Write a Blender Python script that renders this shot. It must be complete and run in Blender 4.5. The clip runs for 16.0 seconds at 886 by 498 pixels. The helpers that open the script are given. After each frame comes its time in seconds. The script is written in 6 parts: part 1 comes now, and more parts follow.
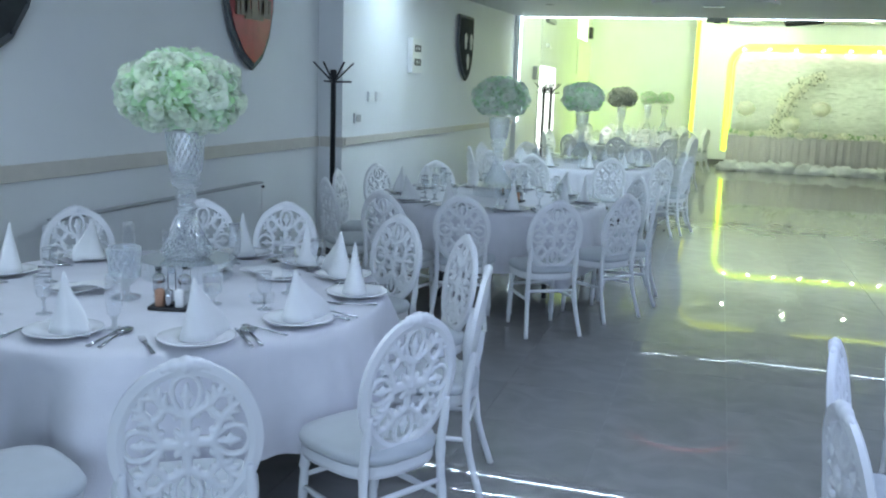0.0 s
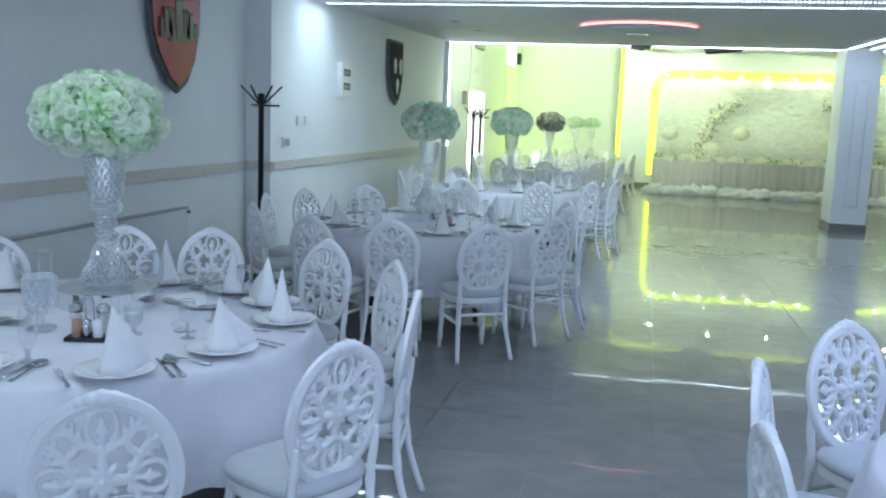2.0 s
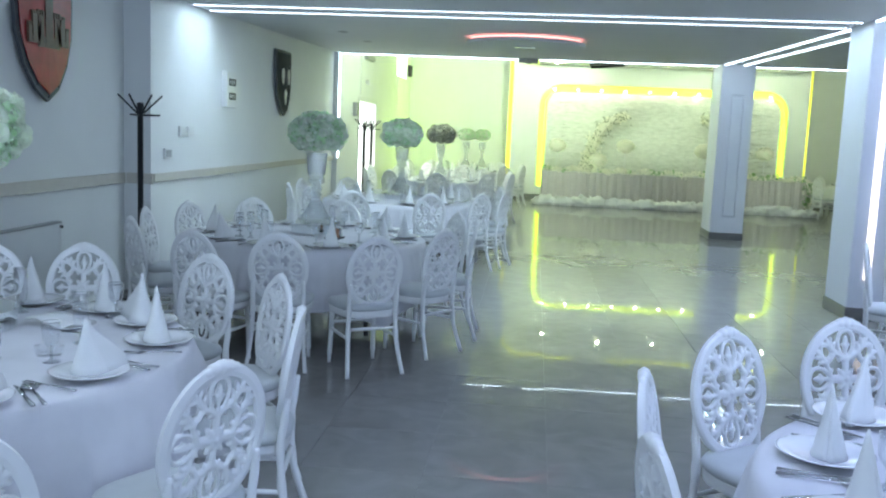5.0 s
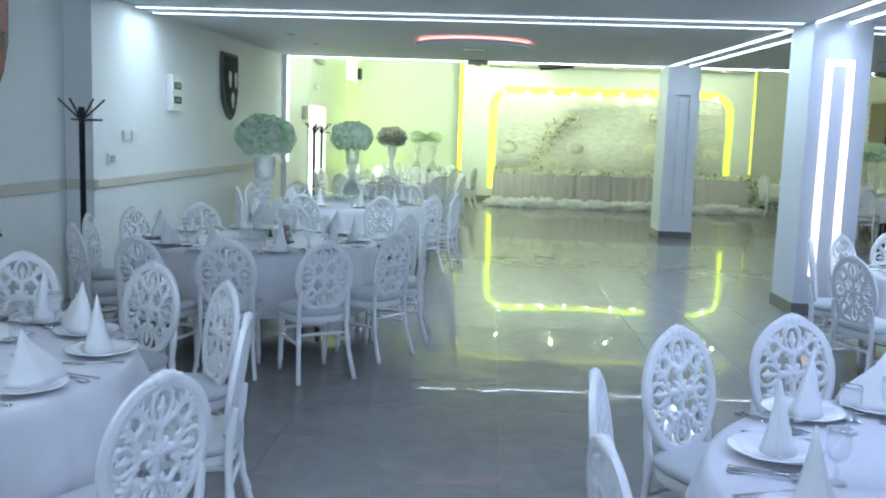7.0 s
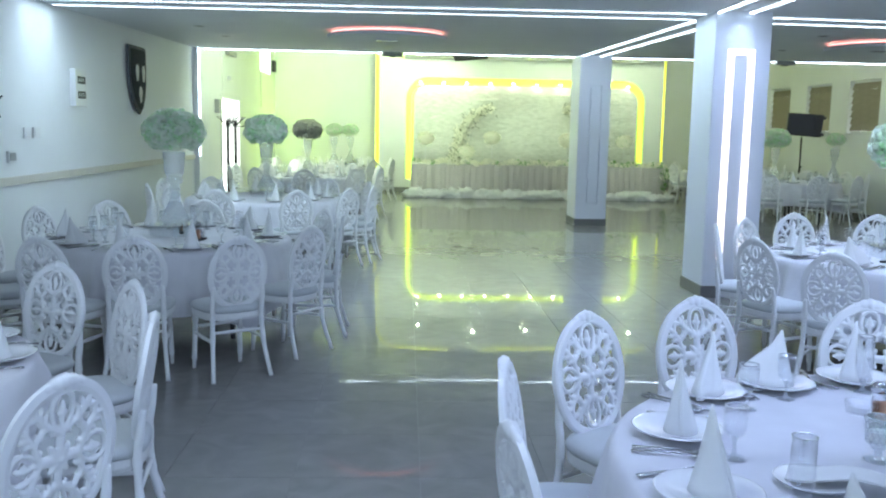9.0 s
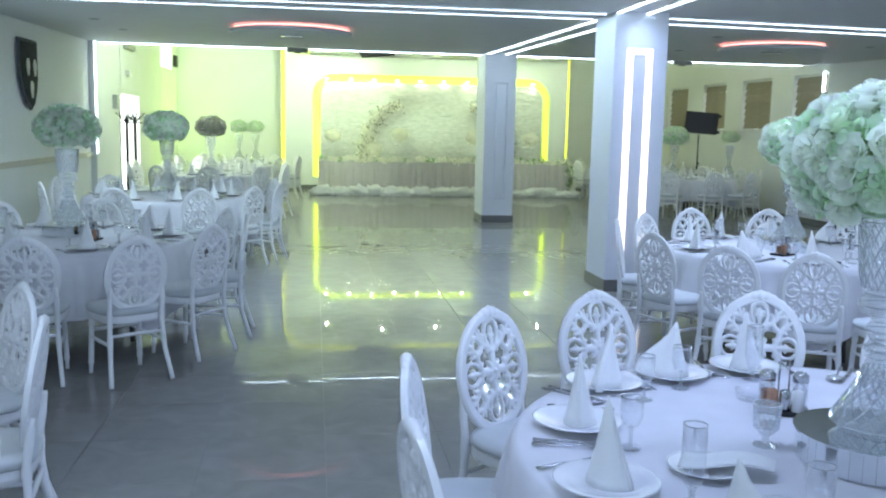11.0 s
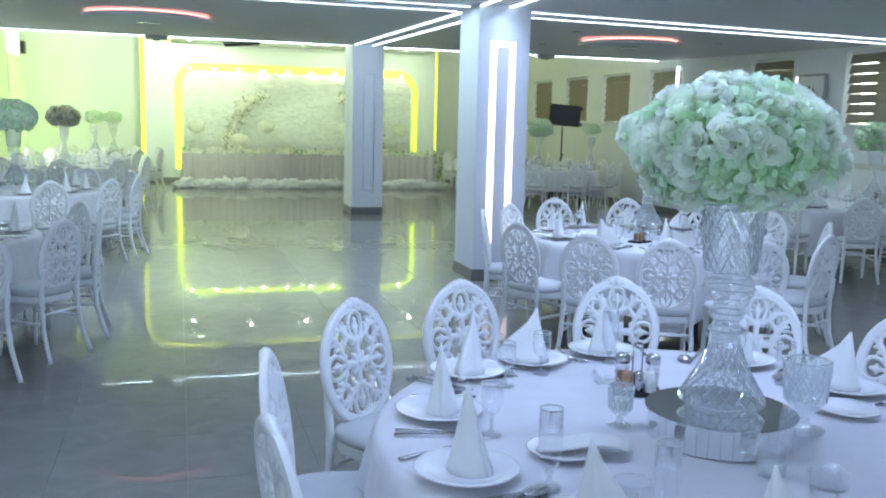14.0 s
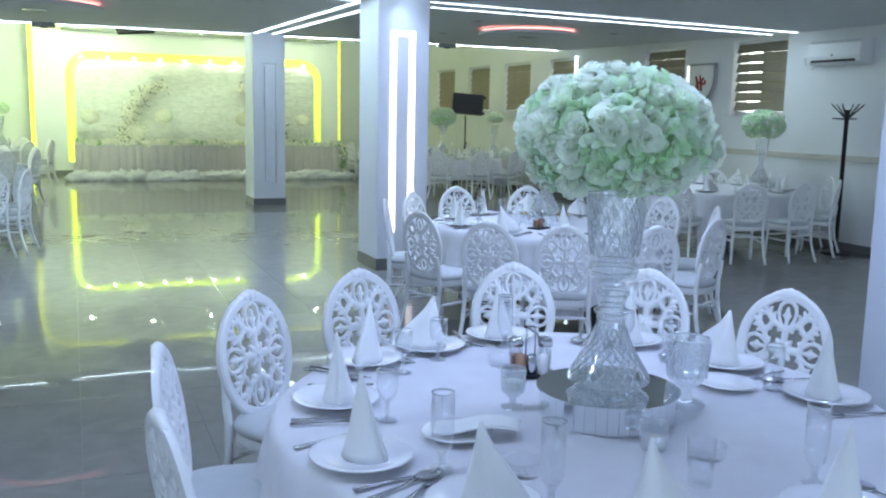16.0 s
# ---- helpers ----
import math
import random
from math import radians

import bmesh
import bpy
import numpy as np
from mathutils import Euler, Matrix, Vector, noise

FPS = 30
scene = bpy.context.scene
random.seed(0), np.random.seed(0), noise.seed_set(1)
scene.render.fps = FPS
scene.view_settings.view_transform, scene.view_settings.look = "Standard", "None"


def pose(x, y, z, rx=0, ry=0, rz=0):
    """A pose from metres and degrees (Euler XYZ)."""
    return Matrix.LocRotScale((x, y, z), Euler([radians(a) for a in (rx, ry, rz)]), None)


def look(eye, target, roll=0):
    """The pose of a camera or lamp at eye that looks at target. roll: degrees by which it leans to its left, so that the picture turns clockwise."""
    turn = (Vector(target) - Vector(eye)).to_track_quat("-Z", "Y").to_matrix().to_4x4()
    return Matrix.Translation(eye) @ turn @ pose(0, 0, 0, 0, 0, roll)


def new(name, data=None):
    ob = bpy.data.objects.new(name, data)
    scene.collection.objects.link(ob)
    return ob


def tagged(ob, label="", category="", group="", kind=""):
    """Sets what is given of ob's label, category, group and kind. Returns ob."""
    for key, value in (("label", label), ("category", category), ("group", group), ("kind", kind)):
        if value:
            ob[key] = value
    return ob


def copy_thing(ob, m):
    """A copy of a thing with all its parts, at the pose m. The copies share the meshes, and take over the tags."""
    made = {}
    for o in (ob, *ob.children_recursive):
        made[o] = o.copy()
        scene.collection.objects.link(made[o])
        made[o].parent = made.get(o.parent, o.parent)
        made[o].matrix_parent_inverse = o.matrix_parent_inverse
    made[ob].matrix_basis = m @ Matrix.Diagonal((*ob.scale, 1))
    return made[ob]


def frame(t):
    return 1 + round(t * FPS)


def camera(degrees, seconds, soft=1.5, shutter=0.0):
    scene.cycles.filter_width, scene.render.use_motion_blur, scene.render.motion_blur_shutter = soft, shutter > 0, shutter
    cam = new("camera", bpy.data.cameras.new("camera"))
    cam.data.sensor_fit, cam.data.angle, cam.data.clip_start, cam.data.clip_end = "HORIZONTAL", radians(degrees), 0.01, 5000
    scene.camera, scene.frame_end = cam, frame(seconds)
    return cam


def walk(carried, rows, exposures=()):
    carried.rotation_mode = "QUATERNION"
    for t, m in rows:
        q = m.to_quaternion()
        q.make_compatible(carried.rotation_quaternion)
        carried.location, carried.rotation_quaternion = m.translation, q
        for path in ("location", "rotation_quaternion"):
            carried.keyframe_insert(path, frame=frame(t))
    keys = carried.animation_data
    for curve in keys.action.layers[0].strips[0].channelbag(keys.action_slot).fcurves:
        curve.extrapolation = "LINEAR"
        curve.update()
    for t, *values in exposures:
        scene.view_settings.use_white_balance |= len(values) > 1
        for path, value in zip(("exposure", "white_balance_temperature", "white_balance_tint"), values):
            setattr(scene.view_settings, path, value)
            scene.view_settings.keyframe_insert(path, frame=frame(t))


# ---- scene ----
cam = camera(52.87, 16.0, soft=2.1)
PATH = [
    (0, (-0.069, -0.123, 1.649), (-0.637, 1.762, 1.293), 2.00),
    (0.5, (-0.068, -0.112, 1.649), (-0.600, 1.786, 1.309), 2.00),
    (1, (-0.068, -0.108, 1.649), (-0.568, 1.802, 1.326), 2.07),
    (1.5, (-0.065, -0.104, 1.650), (-0.530, 1.817, 1.341), 2.11),
    (2, (-0.064, -0.093, 1.650), (-0.489, 1.839, 1.352), 2.20),
    (2.5, (-0.063, -0.083, 1.648), (-0.438, 1.860, 1.360), 2.27),
    (3, (-0.051, -0.065, 1.643), (-0.398, 1.885, 1.362), 1.90),
    (3.5, (-0.039, -0.032, 1.643), (-0.337, 1.926, 1.364), 1.49),
    (4, (-0.048, -0.018, 1.642), (-0.307, 1.946, 1.369), 1.90),
    (6.5, (-0.042, 0.036, 1.638), (-0.153, 2.017, 1.385), 2.09),
    (7, (-0.034, 0.044, 1.636), (-0.123, 2.026, 1.384), 1.91),
    (7.5, (-0.021, 0.046, 1.635), (-0.078, 2.029, 1.380), 1.57),
    (8, (-0.007, 0.041, 1.636), (-0.013, 2.024, 1.375), 1.29),
    (10.5, (0.031, 0.044, 1.639), (0.261, 2.013, 1.370), 1.24),
    (11, (0.040, 0.048, 1.637), (0.327, 2.009, 1.369), 1.23),
    (11.5, (0.043, 0.047, 1.635), (0.366, 2.002, 1.368), 1.22),
    (12, (0.050, 0.049, 1.635), (0.412, 1.997, 1.366), 1.26),
    (12.5, (0.062, 0.046, 1.636), (0.474, 1.985, 1.365), 1.04),
    (13, (0.064, 0.053, 1.637), (0.518, 1.981, 1.362), 1.09),
    (13.5, (0.073, 0.060, 1.633), (0.576, 1.976, 1.358), 1.28),
    (14, (0.082, 0.064, 1.629), (0.648, 1.962, 1.350), 1.46),
    (14.5, (0.092, 0.060, 1.630), (0.717, 1.939, 1.346), 1.49),
    (15, (0.100, 0.049, 1.631), (0.771, 1.911, 1.344), 1.37),
    (15.5, (0.105, 0.037, 1.632), (0.822, 1.881, 1.339), 1.32),
    (16, (0.115, 0.021, 1.632), (0.874, 1.847, 1.334), 1.17),
]
walk(cam, [(t, look(eye, target, roll)) for t, eye, target, roll in PATH])

# ---- world, daylight and exposure ----
world = bpy.data.worlds.new("world")
scene.world = world
world.use_nodes = True
wn = world.node_tree
bg = wn.nodes["Background"]
sky = wn.nodes.new("ShaderNodeTexSky")
sky.sky_type, sky.sun_disc = "NISHITA", False
sky.sun_elevation, sky.sun_rotation = radians(42), radians(200)
wn.links.new(sky.outputs[0], bg.inputs[0])
bg.inputs[1].default_value = 0.12
scene.view_settings.exposure = 0.12


def area(name, x, y, z, sx, sy, power, colour, rx=0, ry=0, rz=0, spread=180):
    data = bpy.data.lights.new(name, "AREA")
    data.shape, data.size, data.size_y, data.energy, data.color = "RECTANGLE", sx, sy, power, colour
    data.spread = radians(spread)
    ob = new(name, data)
    ob.matrix_world = pose(x, y, z, rx, ry, rz)
    return ob


COOL = (0.60, 0.80, 1.0)
VIOLET = (0.47, 0.62, 1.0)
DAY = (0.48, 0.68, 1.0)
LIME = (0.64, 1.0, 0.24)
# sky light through the glazed front behind the camera
area("daylight_front", 1.4, -8.3, 1.6, 9.0, 2.3, 330, DAY, 90, 0, 0)

# ---- materials ----
MATS = {}


def nodes_of(name):
    m = bpy.data.materials.new(name)
    m.use_nodes = True
    return m, m.node_tree, m.node_tree.nodes["Principled BSDF"]


def mat(name, colour, rough=0.5, metal=0.0, vary=0.06, scale=6.0, bump=0.0, bscale=60.0, rand=0.0, spec=0.5, sheen=0.0, coat=0.0, sub=0.0):
    m, nt, b = nodes_of(name)
    tc = nt.nodes.new("ShaderNodeTexCoord")
    n1 = nt.nodes.new("ShaderNodeTexNoise")
    n1.inputs["Scale"].default_value, n1.inputs["Detail"].default_value = scale, 6
    nt.links.new(tc.outputs["Object"], n1.inputs["Vector"])
    hsv = nt.nodes.new("ShaderNodeHueSaturation")
    hsv.inputs["Color"].default_value = (*colour, 1)
    mr = nt.nodes.new("ShaderNodeMapRange")
    mr.inputs["To Min"].default_value, mr.inputs["To Max"].default_value = 1 - vary * 1.5, 1 + vary
    nt.links.new(n1.outputs["Fac"], mr.inputs["Value"])
    val = mr.outputs[0]
    if rand:
        oi = nt.nodes.new("ShaderNodeObjectInfo")
        m2 = nt.nodes.new("ShaderNodeMapRange")
        m2.inputs["To Min"].default_value, m2.inputs["To Max"].default_value = 1 - rand, 1 + rand
        nt.links.new(oi.outputs["Random"], m2.inputs["Value"])
        mul = nt.nodes.new("ShaderNodeMath")
        mul.operation = "MULTIPLY"
        nt.links.new(val, mul.inputs[0])
        nt.links.new(m2.outputs[0], mul.inputs[1])
        val = mul.outputs[0]
    nt.links.new(val, hsv.inputs["Value"])
    nt.links.new(hsv.outputs[0], b.inputs["Base Color"])
    b.inputs["Roughness"].default_value, b.inputs["Metallic"].default_value = rough, metal
    b.inputs["Specular IOR Level"].default_value = spec
    b.inputs["Sheen Weight"].default_value, b.inputs["Coat Weight"].default_value = sheen, coat
    if sub:
        b.inputs["Subsurface Weight"].default_value = sub
        b.inputs["Subsurface Scale"].default_value = 0.01
    if bump:
        n2 = nt.nodes.new("ShaderNodeTexNoise")
        n2.inputs["Scale"].default_value, n2.inputs["Detail"].default_value = bscale, 4
        nt.links.new(tc.outputs["Object"], n2.inputs["Vector"])
        bp = nt.nodes.new("ShaderNodeBump")
        bp.inputs["Strength"].default_value, bp.inputs["Distance"].default_value = bump, 0.01
        nt.links.new(n2.outputs["Fac"], bp.inputs["Height"])
        nt.links.new(bp.outputs[0], b.inputs["Normal"])
    MATS[name] = m
    return m


def glow(name, colour, strength):
    m, nt, b = nodes_of(name)
    b.inputs["Base Color"].default_value = (*[min(1, c) for c in colour], 1)
    b.inputs["Emission Color"].default_value = (*colour, 1)
    b.inputs["Emission Strength"].default_value = strength
    return m


def clear(name, colour, rough, gloss, milk=0.0, base=0.06, power=2.6):
    """Thin clear glass: light goes straight through, and the surface mirrors more towards its edges."""
    m = bpy.data.materials.new(name)
    m.use_nodes = True
    nt = m.node_tree
    nt.nodes.clear()
    out, mix, lw = nt.nodes.new("ShaderNodeOutputMaterial"), nt.nodes.new("ShaderNodeMixShader"), nt.nodes.new("ShaderNodeLayerWeight")
    pw, fr = nt.nodes.new("ShaderNodeMath"), nt.nodes.new("ShaderNodeMath")
    pw.operation, fr.operation = "POWER", "MULTIPLY_ADD"
    pw.inputs[1].default_value, fr.inputs[1].default_value, fr.inputs[2].default_value = power, gloss, base
    nt.links.new(lw.outputs["Facing"], pw.inputs[0])
    nt.links.new(pw.outputs[0], fr.inputs[0])
    tr, gl = nt.nodes.new("ShaderNodeBsdfTransparent"), nt.nodes.new("ShaderNodeBsdfGlossy")
    tr.inputs[0].default_value, gl.inputs[0].default_value = (*colour, 1), (1, 1, 1, 1)
    gl.inputs["Roughness"].default_value = rough
    body = tr.outputs[0]
    if milk:
        m2, df = nt.nodes.new("ShaderNodeMixShader"), nt.nodes.new("ShaderNodeBsdfTranslucent")
        df.inputs[0].default_value = (0.9, 0.95, 1, 1)
        m2.inputs[0].default_value = milk
        nt.links.new(tr.outputs[0], m2.inputs[1])
        nt.links.new(df.outputs[0], m2.inputs[2])
        body = m2.outputs[0]
    nt.links.new(fr.outputs[0], mix.inputs[0])
    nt.links.new(body, mix.inputs[1])
    nt.links.new(gl.outputs[0], mix.inputs[2])
    nt.links.new(mix.outputs[0], out.inputs[0])
    return m


def petal(name, colour, vary, scale, rand=0.0, through_=0.45):
    """A petal that lets part of the light through."""
    m = mat(name, colour, 0.6, vary=vary, scale=scale, rand=rand)
    nt = m.node_tree
    b, out = nt.nodes["Principled BSDF"], nt.nodes["Material Output"]
    hsv = nt.nodes["Hue/Saturation/Value"]
    tl, mx = nt.nodes.new("ShaderNodeBsdfTranslucent"), nt.nodes.new("ShaderNodeMixShader")
    mx.inputs[0].default_value = through_
    nt.links.new(hsv.outputs[0], tl.inputs[0])
    nt.links.new(b.outputs[0], mx.inputs[1])
    nt.links.new(tl.outputs[0], mx.inputs[2])
    nt.links.new(mx.outputs[0], out.inputs[0])
    return m


wall_paint = mat("wall_paint", (0.78, 0.80, 0.79), 0.6, vary=0.05, scale=1.3, bump=0.08, bscale=90)
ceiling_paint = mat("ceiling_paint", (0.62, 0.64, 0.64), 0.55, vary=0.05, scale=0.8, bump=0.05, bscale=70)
pillar_paint = mat("pillar_paint", (0.70, 0.73, 0.79), 0.45, vary=0.04, scale=2, bump=0.05, bscale=90)
rail_wood = mat("rail_wood", (0.60, 0.57, 0.50), 0.45, vary=0.08, scale=9, bump=0.05)
plinth_stone = mat("plinth_stone", (0.16, 0.16, 0.16), 0.3, vary=0.15, scale=12)
chair_white = mat("chair_white", (0.88, 0.89, 0.89), 0.28, vary=0.03, scale=9, bump=0.03, bscale=40, coat=0.2)
cushion_white = mat("cushion_white", (0.56, 0.59, 0.60), 0.75, vary=0.06, scale=14, bump=0.15, bscale=300, sheen=0.2)
linen = mat("linen", (0.75, 0.75, 0.78), 0.85, vary=0.09, scale=7, bump=0.35, bscale=240, sheen=0.2)
napkin_white = mat("napkin_white", (0.82, 0.83, 0.82), 0.8, vary=0.03, scale=20, bump=0.1, bscale=260)
porcelain = mat("porcelain", (0.85, 0.86, 0.87), 0.12, vary=0.02, scale=10, coat=0.5)
steel = mat("steel", (0.55, 0.56, 0.58), 0.18, metal=1.0, vary=0.08, scale=40)
black_metal = mat("black_metal", (0.012, 0.013, 0.015), 0.42, vary=0.2, scale=20, bump=0.05)
black_plastic = mat("black_plastic", (0.015, 0.015, 0.017), 0.5, vary=0.2, scale=20, bump=0.1, bscale=200)
white_plastic = mat("white_plastic", (0.74, 0.75, 0.74), 0.35, vary=0.03)
grey_plastic = mat("grey_plastic", (0.35, 0.36, 0.36), 0.4, vary=0.06)
radiator_paint = mat("radiator_paint", (0.78, 0.80, 0.80), 0.35, vary=0.04, scale=5)
petal_white = petal("petal_white", (0.93, 0.98, 0.86), 0.05, 30, 0.05, 0.5)
petal_mint = petal("petal_mint", (0.88, 0.97, 0.80), 0.06, 18, 0.05, 0.55)
petal_green = petal("petal_green", (0.52, 0.72, 0.38), 0.12, 14, 0.05)
leaf_green = petal("leaf_green", (0.30, 0.48, 0.22), 0.2, 25, 0.0, 0.3)
cream_bloom = petal("cream_bloom", (0.96, 0.95, 0.86), 0.08, 14)
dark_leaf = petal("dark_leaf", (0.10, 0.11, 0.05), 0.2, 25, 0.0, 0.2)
dusty_bloom = petal("dusty_bloom", (0.63, 0.63, 0.55), 0.15, 14)
skirt_fabric = mat("skirt_fabric", (0.58, 0.54, 0.54), 0.8, vary=0.06, scale=9, bump=0.1, bscale=200)
tulle = mat("tulle", (0.93, 0.93, 0.92), 0.9, vary=0.08, scale=9, bump=0.3, bscale=60)
grout = mat("grout", (0.26, 0.258, 0.25), 0.7, vary=0.1, scale=20)
shield_red = mat("shield_red", (0.36, 0.016, 0.020), 0.4, vary=0.3, scale=9)
shield_steel = mat("shield_steel", (0.10, 0.11, 0.12), 0.6, metal=0.3, vary=0.3, scale=14, bump=0.3, bscale=70)
shield_dark = mat("shield_dark", (0.05, 0.055, 0.055), 0.85, spec=0.2, vary=0.3, scale=10)
shield_pale = mat("shield_pale", (0.62, 0.62, 0.58), 0.5, vary=0.15, scale=14)
shield_gold = mat("shield_gold", (0.11, 0.06, 0.035), 0.45, vary=0.3, scale=20)
blind_fabric = mat("blind_fabric", (0.26, 0.235, 0.17), 0.8, vary=0.12, scale=5, bump=0.1, bscale=200)
frame_white = mat("frame_white", (0.7, 0.72, 0.72), 0.4, vary=0.04)
salt_grain = mat("salt_grain", (0.8, 0.8, 0.78), 0.8)
pepper_grain = mat("pepper_grain", (0.45, 0.25, 0.16), 0.8, vary=0.3, scale=200)
candle_wax = mat("candle_wax", (0.85, 0.85, 0.80), 0.5, sub=0.3)
crystal = clear("crystal", (0.975, 0.985, 0.99), 0.025, 0.85, 0.20, 0.08, 2.2)
cut_edge = clear("cut_edge", (0.95, 0.97, 1.0), 0.08, 0.8, 0.55, 0.40, 1.5)
thin_glass = clear("thin_glass", (0.98, 0.985, 0.99), 0.02, 0.85, 0.0, 0.03, 2.6)
led_white = glow("led_white", (0.68, 0.84, 1.0), 7.0)
led_dot = glow("led_dot", (0.66, 0.84, 1.0), 38.0)
led_warm = glow("led_warm", (1.0, 0.90, 0.88), 1.9)
led_lime = glow("led_lime", (0.78, 1.0, 0.06), 2.3)
led_soft = glow("led_soft", (0.72, 1.0, 0.16), 0.5)
led_yellow = glow("led_yellow", (0.95, 1.0, 0.06), 1.2)
led_cove = glow("led_cove", (0.95, 0.95, 0.10), 0.6)
led_top = glow("led_top", (0.92, 1.0, 0.06), 1.4)
led_pink = glow("led_pink", (1.0, 0.40, 0.36), 3.0)
spot_glow = glow("spot_glow", (1.0, 1.0, 0.80), 14.0)
board_glow = glow("board_glow", (0.9, 0.97, 1.0), 1.3)
day_glow = glow("day_glow", (0.95, 1.0, 0.95), 4.0)

mirror, nt_, b_ = nodes_of("mirror")
b_.inputs["Base Color"].default_value, b_.inputs["Metallic"].default_value, b_.inputs["Roughness"].default_value = (0.8, 0.83, 0.84, 1), 1, 0.03

# polished stoneware: grey with faint clouds and veins, and a mirror-like glaze
tile_mat, nt_, b_ = nodes_of("polished_tile")
tc_ = nt_.nodes.new("ShaderNodeTexCoord")
oi_ = nt_.nodes.new("ShaderNodeObjectInfo")
add_ = nt_.nodes.new("ShaderNodeVectorMath")
add_.operation = "ADD"
sc_ = nt_.nodes.new("ShaderNodeVectorMath")
sc_.operation = "SCALE"
comb_ = nt_.nodes.new("ShaderNodeCombineXYZ")
nt_.links.new(oi_.outputs["Random"], comb_.inputs[0])
nt_.links.new(oi_.outputs["Random"], comb_.inputs[1])
nt_.links.new(comb_.outputs[0], sc_.inputs[0])
sc_.inputs["Scale"].default_value = 40
nt_.links.new(tc_.outputs["Object"], add_.inputs[0])
nt_.links.new(sc_.outputs[0], add_.inputs[1])
nz_ = nt_.nodes.new("ShaderNodeTexNoise")
nz_.inputs["Scale"].default_value, nz_.inputs["Detail"].default_value, nz_.inputs["Distortion"].default_value = 3.5, 8, 1.5
nt_.links.new(add_.outputs[0], nz_.inputs["Vector"])
rp_ = nt_.nodes.new("ShaderNodeValToRGB")
rp_.color_ramp.elements[0].position, rp_.color_ramp.elements[0].color = 0.3, (0.242, 0.238, 0.229, 1)
rp_.color_ramp.elements[1].position, rp_.color_ramp.elements[1].color = 0.72, (0.290, 0.285, 0.275, 1)
nt_.links.new(nz_.outputs["Fac"], rp_.inputs[0])
nt_.links.new(rp_.outputs[0], b_.inputs["Base Color"])
b_.inputs["Roughness"].default_value = 0.24
b_.inputs["Specular IOR Level"].default_value = 0.06
b_.inputs["IOR"].default_value = 1.5
b_.inputs["Coat Weight"].default_value, b_.inputs["Coat Roughness"].default_value, b_.inputs["Coat IOR"].default_value = 0.54, 0.012, 1.5

# split-face stone cladding: wavy horizontal strips
stone_mat, nt_, b_ = nodes_of("stone_cladding")
tc_ = nt_.nodes.new("ShaderNodeTexCoord")
mp_ = nt_.nodes.new("ShaderNodeMapping")
mp_.inputs["Scale"].default_value = (5, 1, 12)
nt_.links.new(tc_.outputs["Object"], mp_.inputs[0])
nz_ = nt_.nodes.new("ShaderNodeTexNoise")
nz_.inputs["Scale"].default_value, nz_.inputs["Detail"].default_value = 1.3, 7
nt_.links.new(mp_.outputs[0], nz_.inputs["Vector"])
bp_ = nt_.nodes.new("ShaderNodeBump")
bp_.inputs["Strength"].default_value, bp_.inputs["Distance"].default_value = 0.6, 0.03
nt_.links.new(nz_.outputs["Fac"], bp_.inputs["Height"])
nt_.links.new(bp_.outputs[0], b_.inputs["Normal"])
rp_ = nt_.nodes.new("ShaderNodeValToRGB")
rp_.color_ramp.elements[0].position, rp_.color_ramp.elements[0].color = 0.3, (0.60, 0.61, 0.57, 1)
rp_.color_ramp.elements[1].position, rp_.color_ramp.elements[1].color = 0.7, (0.76, 0.77, 0.73, 1)
nt_.links.new(nz_.outputs["Fac"], rp_.inputs[0])
nt_.links.new(rp_.outputs[0], b_.inputs["Base Color"])
b_.inputs["Roughness"].default_value = 0.6


# ---- mesh helpers ----
def finish(name, verts, faces, material, parent=None, label="", smooth=False, at=None):
    me = bpy.data.meshes.new(name)
    me.from_pydata([tuple(v) for v in verts], [], faces)
    if smooth:
        me.shade_smooth()
    me.materials.append(material)
    me.update()
    ob = new(name, me)
    if parent is not None:
        ob.parent = parent
    if at is not None:
        ob.matrix_basis = at
    if label:
        ob["label"] = label
    return ob


def part(name, bm, material, parent, label="", smooth=False):
    me = bpy.data.meshes.new(name)
    bmesh.ops.recalc_face_normals(bm, faces=bm.faces)
    bm.to_mesh(me)
    bm.free()
    if smooth:
        me.shade_smooth()
    me.materials.append(material)
    ob = new(name, me)
    if parent is not None:
        ob.parent = parent
    if label:
        ob["label"] = label
    return ob


def thing(name, label, category, group="", m=None, kind=""):
    ob = new(name)
    ob.empty_display_size = 0.1
    if m is not None:
        ob.matrix_basis = m
    return tagged(ob, label, category, group, kind)


